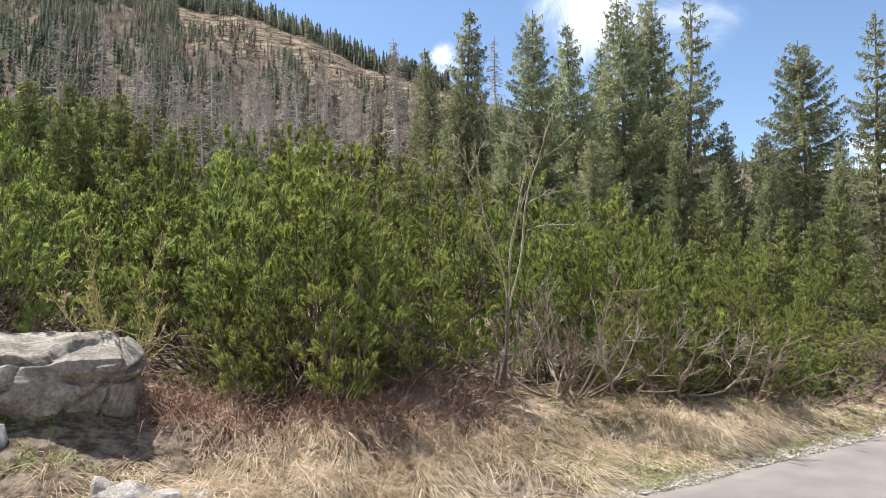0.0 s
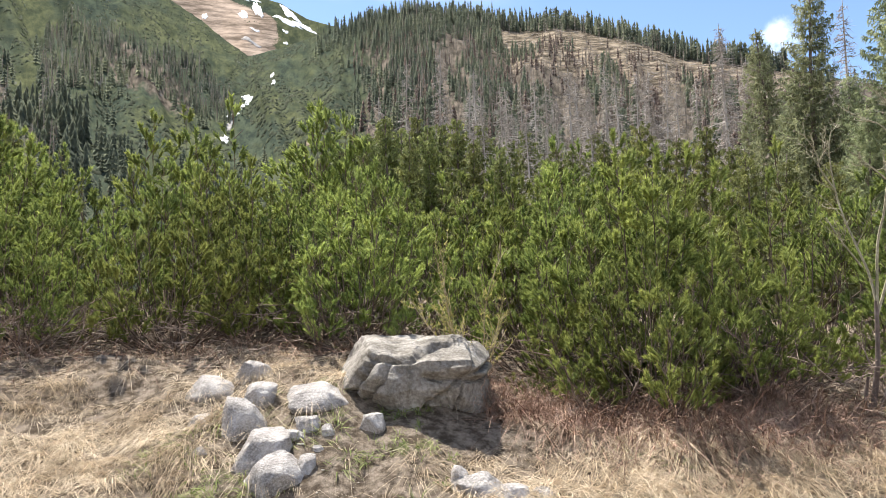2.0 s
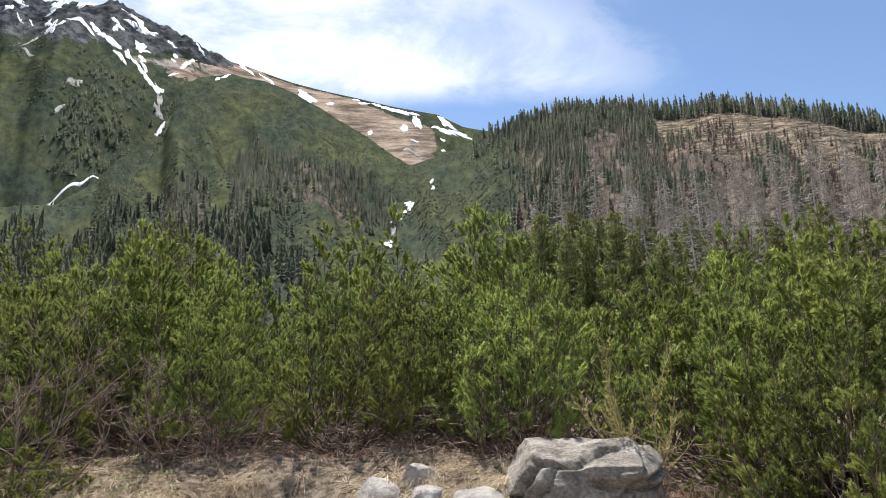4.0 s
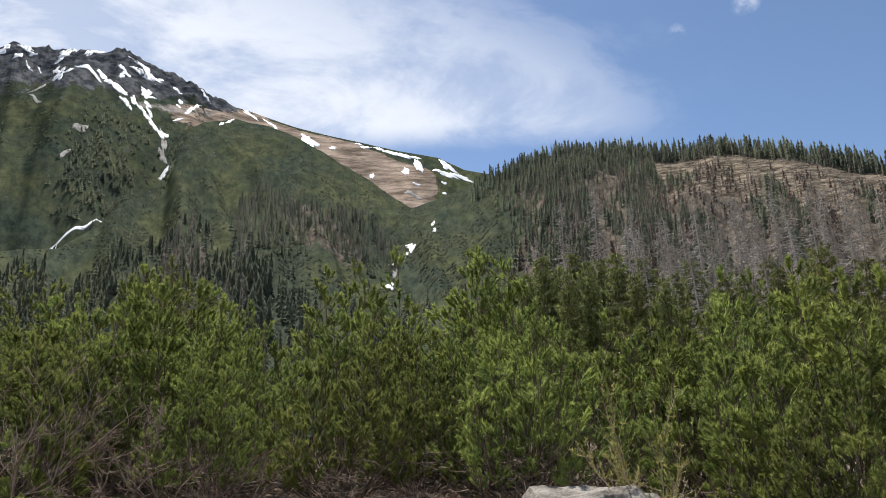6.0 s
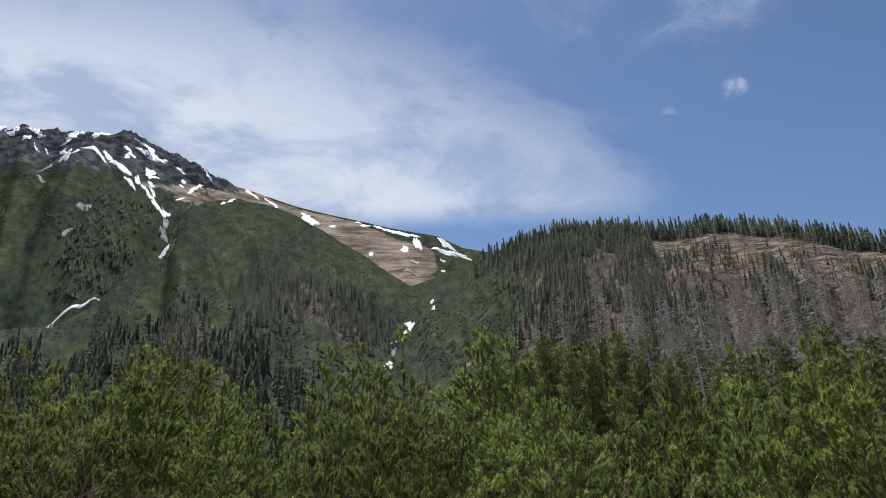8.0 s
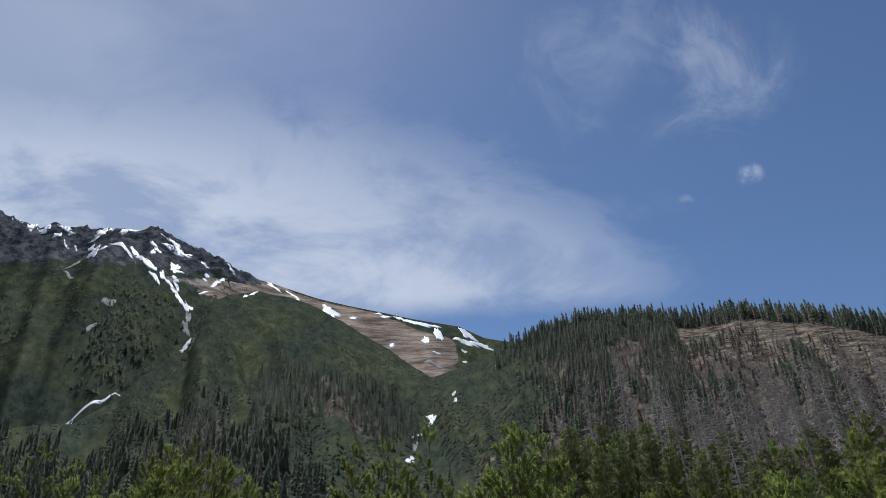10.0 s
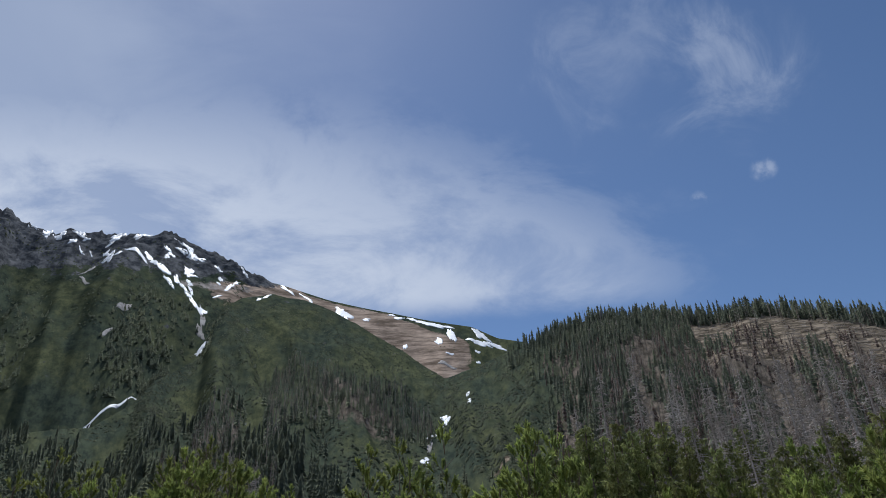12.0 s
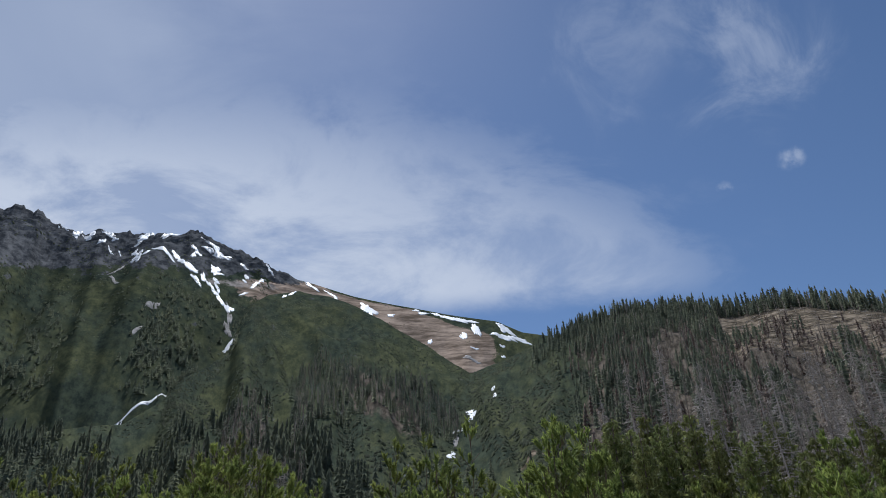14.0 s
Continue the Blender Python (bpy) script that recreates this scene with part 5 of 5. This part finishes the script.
def grass_field(name, label, mat, seed, tufts, per, u_lo, u_hi, test, lo, hi, half, flop):
    rng = np.random.RandomState(seed)
    u = rng.uniform(u_lo, u_hi, tufts)
    share = rng.uniform(0, 1, tufts)
    foot = bank_foot(u)
    v = EDGE_V + 0.15 + share * (foot + 1.1 - EDGE_V)
    keep = rng.uniform(0, 1, tufts) < test(u, v, (v - EDGE_V) / (foot - EDGE_V))
    u, v = u[keep], v[keep]
    x, y = from_road(u, v)
    n = len(x)
    size = rng.uniform(0.6, 1.25, n) * (0.7 + 0.55 * smooth(patches(u, v, 35.0, 2.4) + 0.5))
    turn = rng.uniform(0, 6.28, (n, per))
    rad = 0.05 * np.sqrt(rng.uniform(0, 1, (n, per))) * size[:, None]
    bx, by = x[:, None] + rad * np.cos(turn), y[:, None] + rad * np.sin(turn)
    z = height(bx.ravel(), by.ravel()) - 0.015
    base = np.stack([bx.ravel(), by.ravel(), z], -1)
    # last year's grass lies down the bank, towards the road
    lean = np.repeat(rng.uniform(0.3, 1.0, n), per)
    down = np.array([ROAD_U[1], -ROAD_U[0]])
    way = np.stack([np.cos(turn).ravel() * 0.8 + down[0] * flop * lean, np.sin(turn).ravel() * 0.8 + down[1] * flop * lean, rng.uniform(0.28, 1.1, n * per)], -1)
    way /= np.linalg.norm(way, axis=1)[:, None]
    long = np.repeat(size, per) * rng.uniform(lo, hi, n * per)
    soup = Soup()
    blades(soup, rng, base, way, long, np.full(n * per, half) * rng.uniform(0.7, 1.3, n * per), rng.uniform(0.35, 1.1, n * per))
    tagged(soup.make(name, mat), label, "grass", kind="stuff")


def by_boulder(u, v):
    """1 in the trampled shade under the boulder."""
    return smooth(1.7 - np.hypot((u - 0.5) / 0.7, (v - 6.0) / 0.45))


def patches(u, v, seed, scale=1.3):
    return fbm(u * scale, v * scale, 3, seed)


grass_field("dry_grass", "pale dry straw-coloured grass lying down the bank", STRAW, 91, 8200, 36, -11, 12,
            lambda u, v, s: (0.35 + 0.65 * smooth(patches(u, v, 30.0, 1.6) * 1.2 + 0.7)) * (1 - on_path(u, v)) * (1 - by_boulder(u, v)) * (1 - 0.6 * smooth(1.7 - np.hypot((u + 0.6) / 0.75, (v - 6.0) / 0.8))) * (1 - 0.5 * smooth(1.4 - np.hypot((u - 1.9) / 0.9, (v - 6.1) / 0.6))) * (1 - 0.6 * smooth((u - 4.3) / 1.0) * smooth((s - 0.5) / 0.25)) * smooth((v - EDGE_V - 0.25) / 0.5) * smooth((np.where(u < 0.2, 0.92, 1.0) - s) / 0.25), 0.15, 0.5, 0.0018, 1.1)
grass_field("fresh_grass", "short fresh green grass in patches on the verge", GREEN_GRASS, 92, 6500, 16, -12, 20,
            lambda u, v, s: np.maximum(smooth(patches(u, v, 31.0, 1.0) * 1.6 - 0.1) * 0.8, np.maximum(smooth((0.55 - (v - EDGE_V)) / 0.4) * 0.65, 0.9 * smooth(1.6 - np.hypot((u + 0.45) / 0.9, (v - 5.9) / 0.9)) * smooth(patches(u, v, 34.0, 2.5) + 0.35))) * np.maximum(1 - on_path(u, v), 0.35) + 0.4 * smooth((u - 4.2) / 1.5) * smooth((s - 0.35) / 0.3), 0.07, 0.22, 0.0034, 0.3)


def build_stalks():
    """Dead stalks and fallen twigs under the front of the thicket, thickest beside the boulder."""
    rng = np.random.RandomState(95)
    soup = Soup()
    n = 15000
    thick = np.arange(n) < 8000
    u = np.where(thick, rng.uniform(0.95, 4.2, n), rng.uniform(-11, 14, n))
    v = bank_foot(u) + rng.normal(-0.1, 0.45, n) - np.where(thick, 0.55, np.where(u < 0.2, 0.3, 0.0))
    x, y = from_road(u, v)
    base = np.stack([x, y, height(x, y) - 0.02], -1)
    long = rng.uniform(0.2, 0.8, n) * (0.6 + 0.4 * smooth(patches(u, v, 33.0) + 0.6))
    way = rng.normal(0, 0.5, (n, 3)) + [0.12, -0.2, 0.75]
    way /= np.linalg.norm(way, axis=1)[:, None]
    blades(soup, rng, base, way, long, rng.uniform(0.0014, 0.0036, n), rng.uniform(0.0, 0.9, n))
    tagged(soup.make("dry_stalks", RUST_TWIG), "reddish brown dead stalks under the pines", "stalks", kind="stuff")
    soup = Soup()
    n = 3000
    u = rng.uniform(-13, 18, n)
    v = bank_foot(u) + rng.normal(0.2, 0.4, n)
    x, y = from_road(u, v)
    z = height(x, y)
    for k in range(n):
        p = np.array([x[k], y[k], z[k] + rng.uniform(0.02, 0.55)])
        d = rng.normal(0, 1, 3) * [1, 1, 0.5]
        d *= rng.uniform(0.2, 0.6) / np.linalg.norm(d)
        soup.tube([p, p + d * 0.5 + rng.normal(0, 0.03, 3), p + d], [0.006, 0.0045, 0.002], 3)
    tagged(soup.make("tangled_twigs", TWIG), "tangle of bare grey-brown twigs under the thicket", "twigs", kind="stuff")


build_stalks()


def build_gravel():
    rng = np.random.RandomState(97)
    soup = Soup()
    kinds = [rock(120 + k, (1, 0.8, 0.6), random_planes(rng, 6), 1, 0.1) for k in range(4)]
    for k in range(4):
        n = 1500
        u = rng.uniform(-2, 16, n)
        v = EDGE_V + 0.02 + np.abs(rng.normal(0.05, 0.11, n))
        x, y = from_road(u, v)
        soup.add(*scattered(kinds[k], np.stack([x, y, np.maximum(height(x, y), 0) + 0.005], -1), (0.003 + 0.014 * rng.uniform(0, 1, n) ** 2.5)[:, None] * [1, 1, 1], rng.uniform(0, 6.28, n)))
        n = 70
        u, v = rng.uniform(-1.6, 0.2, n), rng.uniform(4.6, 7.2, n)
        ok = on_path(u, v) > 0.3
        x, y = from_road(u[ok], v[ok])
        soup.add(*scattered(kinds[k], np.stack([x, y, height(x, y) + 0.005], -1), (0.006 + 0.03 * rng.uniform(0, 1, ok.sum()) ** 3)[:, None] * [1, 1, 0.6], rng.uniform(0, 6.28, ok.sum())))
    tagged(soup.make("edge_gravel", GRAVEL), "pale crushed stone along the asphalt and on the path", "gravel", kind="stuff")


build_gravel()


# ---- shrubs ----
def twist(rng, start, way, long, steps, wander, lift):
    """A wandering line."""
    pts = [np.array(start, dtype=float)]
    way = np.array(way, dtype=float)
    for _ in range(steps):
        way = way + rng.normal(0, wander, 3) + [0, 0, lift]
        way /= np.linalg.norm(way)
        pts.append(pts[-1] + way * long / steps)
    return np.array(pts)


def bare_limb(soup, rng, line, r0, r1, depth, spread=0.8, lift=0.1, count=6, ratio=0.42):
    soup.tube(line, np.linspace(r0, r1, len(line)), 5 if r0 > 0.008 else 3)
    if depth == 0:
        return
    total = np.linalg.norm(np.diff(line, axis=0), axis=1).sum()
    for _ in range(count):
        t = rng.uniform(0.3, 0.98)
        i = min(int(t * (len(line) - 1)), len(line) - 2)
        p = line[i] + (line[i + 1] - line[i]) * (t * (len(line) - 1) - i)
        way = (line[i + 1] - line[i]) / (np.linalg.norm(line[i + 1] - line[i]) + 1e-9) + rng.normal(0, spread, 3) * [1, 1, 0.7]
        way /= np.linalg.norm(way)
        long = total * ratio * rng.uniform(0.4, 1.1) * (1.15 - 0.5 * t)
        r = r0 + (r1 - r0) * t
        bare_limb(soup, rng, twist(rng, p, way, long, 5, 0.16, lift), max(r * 0.6, 0.0034), 0.0022, depth - 1, spread, lift, max(3, count - 2), ratio)


def curve(points, steps=4):
    """A smooth line through the points."""
    p = np.array(points, dtype=float)
    p = np.concatenate([[2 * p[0] - p[1]], p, [2 * p[-1] - p[-2]]])
    out = []
    for i in range(1, len(p) - 2):
        for t in np.arange(steps) / steps:
            a, b, c, d = p[i - 1:i + 3]
            out.append(0.5 * (2 * b + (c - a) * t + (2 * a - 5 * b + 4 * c - d) * t * t + (3 * b - a - 3 * c + d) * t ** 3))
    return np.array(out + [p[-2]])


def build_bare_tree():
    """A slender leafless tree with three rising stems (x across, y deep, z up, from its foot)."""
    rng = np.random.RandomState(101)
    tree = holder("bare_tree")
    u, v = 4.76, 6.2
    x, y = from_road(u, v)
    tree.matrix_basis = pose(float(x), float(y), float(height(x, y)[0]) - 0.03, 0, 0, -4.8)
    trunk = Soup()
    trunk.tube(curve([(-0.02, 0, -0.05), (0.03, 0, 0.3), (0.06, 0, 0.54), (0.08, 0, 1.07)]), np.linspace(0.034, 0.021, 13), 6)
    trunk.tube(curve([(0, 0.02, 0), (-0.06, 0.05, 0.12), (-0.03, 0.1, 0.34)]), np.linspace(0.03, 0.014, 9), 5)
    trunk.tube(curve([(0.03, -0.03, 0), (0.12, -0.06, 0.25), (0.16, -0.05, 0.55), (0.2, 0.0, 0.95)]), np.linspace(0.024, 0.012, 13), 5)
    trunk.make("trunk", BARK, tree, "darker bark at the foot")
    stems = [[(0.08, 0, 1.07), (0.03, 0.02, 1.35), (-0.06, 0.05, 1.63), (-0.17, 0.1, 2.0), (-0.22, 0.1, 2.34), (-0.23, 0.12, 2.62), (-0.2, 0.15, 2.8)],
             [(0.08, 0, 0.95), (0.12, -0.04, 1.59), (0.19, -0.08, 1.9), (0.24, -0.1, 2.21), (0.31, -0.1, 2.55), (0.2, -0.12, 2.74), (0.05, -0.1, 2.82)],
             [(0.07, 0, 0.9), (0.23, 0.05, 1.47), (0.29, 0.1, 2.03), (0.36, 0.12, 2.37), (0.46, 0.15, 2.63), (0.57, 0.15, 2.99), (0.67, 0.18, 3.26)]]
    twigs = [[(-0.2, 0.1, 2.18), (-0.32, 0.05, 2.4), (-0.34, 0.05, 2.55), (-0.45, 0.0, 2.77)], [(0.46, 0.15, 2.62), (0.67, 0.1, 2.74), (0.84, 0.1, 2.9)],
             [(0.32, 0.1, 2.12), (0.48, 0.2, 2.21), (0.76, 0.25, 2.29)], [(0.31, 0.1, 1.81), (0.48, 0.0, 1.86), (0.79, 0.0, 1.86)], [(0.45, 0.14, 2.77), (0.29, 0.1, 2.99), (0.12, 0.1, 3.2)],
             [(-0.02, 0, 1.4), (-0.2, -0.1, 1.7), (-0.29, -0.1, 1.9)], [(0.24, -0.1, 2.2), (0.1, -0.15, 2.35), (-0.05, -0.2, 2.5)]]
    for line in stems:
        soup = Soup()
        bare_limb(soup, rng, curve(line), 0.0145, 0.004, 2, 0.7, 0.1, 9, 0.28)
        soup.make("stem", PALE_BARK, tree)
    for line in twigs:
        soup = Soup()
        bare_limb(soup, rng, curve(line), 0.011, 0.0036, 2, 0.7, 0.08, 8, 0.42)
        soup.make("branch", PALE_BARK, tree)
    tagged(tree, "slender leafless tree with pale bark rising from the thicket", "tree")


build_bare_tree()


def dead_shrub(seed, u, v, tall, wide, limbs=6, label="gnarled dead grey dwarf pine with bare branches"):
    rng = np.random.RandomState(seed)
    bush = holder("dead_shrub")
    x, y = from_road(u, v)
    bush.location = (float(x), float(y), float(height(x, y)[0]) - 0.03)
    for k in range(limbs):
        a = 2 * math.pi * (k + rng.uniform(-0.3, 0.3)) / limbs
        soup = Soup()
        mat = GREY_TWIG if seed in (111, 112, 119) else TWIG
        # the limbs sweep out low along the bank, then turn up
        line = twist(rng, (0.05 * math.cos(a), 0.05 * math.sin(a), 0), (wide * math.cos(a), wide * math.sin(a), 0.22 * tall), math.hypot(tall, wide) * rng.uniform(0.75, 1.1), 9, 0.16, 0.13)
        line[:, 2] = np.maximum(line[:, 2], 0.03)
        bare_limb(soup, rng, line, rng.uniform(0.01, 0.026), 0.004, 2, 0.8, 0.06, 10, 0.42)
        soup.make("limb", mat, bush)
    return tagged(bush, label, "shrub", "dead shrubs at the thicket edge")


for row in ((111, 5.5, 5.85, 1.45, 0.6, 9), (119, 6.0, 5.6, 1.0, 0.8, 7), (123, -4.2, 8.0, 1.0, 0.7, 6), (124, -5.0, 8.3, 1.3, 0.8, 6), (125, -3.4, 8.3, 0.7, 0.6, 5), (112, 6.6, 5.25, 0.9, 0.8, 7), (122, 5.3, 5.95, 1.1, 0.5, 5), (113, 7.5, 4.95, 0.7, 0.6, 6), (114, 8.6, 4.85, 0.65, 0.6, 5), (115, 10.2, 4.8, 0.6, 0.6, 5), (116, 3.6, 6.5, 0.8, 0.7, 5), (120, 2.2, 6.5, 0.6, 0.6, 4), (117, -6.4, 9.3, 1.2, 0.8, 6), (118, -5.2, 9.1, 0.9, 0.7, 5), (130, -5.3, 6.9, 1.7, 0.9, 8), (131, -6.0, 7.4, 2.1, 0.9, 8)):
    dead_shrub(*row)


def build_budding_shrub():
    rng = np.random.RandomState(121)
    bush = holder("budding_shrub")
    u, v = 1.1, 7.0
    x, y = from_road(u, v)
    bush.location = (float(x), float(y), float(height(x, y)[0]) - 0.03)
    buds = Soup()
    for k in range(10):
        a = rng.uniform(0, 6.28)
        soup = Soup()
        line = twist(rng, (0, 0, 0), (0.5 * math.cos(a) - 0.05, 0.3 * math.sin(a) - 0.2, 0.8), rng.uniform(0.9, 1.6), 8, 0.12, 0.06)
        bare_limb(soup, rng, line, 0.009, 0.003, 1, 0.6, 0.08, 9, 0.35)
        soup.make("branch", BUD_BARK, bush)
        verts = soup.arrays()[0]
        pick = verts[rng.randint(len(verts) // 4, len(verts), 45)]
        for _ in range(3):
            buds.slivers(pick, pick + rng.normal(0, 0.02, pick.shape) + [0, 0, 0.022], np.full(len(pick), 0.006))
    buds.make("young_foliage", BUDS, bush, "yellow-green opening leaf buds")
    tagged(bush, "thin shrub with yellow-green buds beside the boulder", "shrub")


build_budding_shrub()
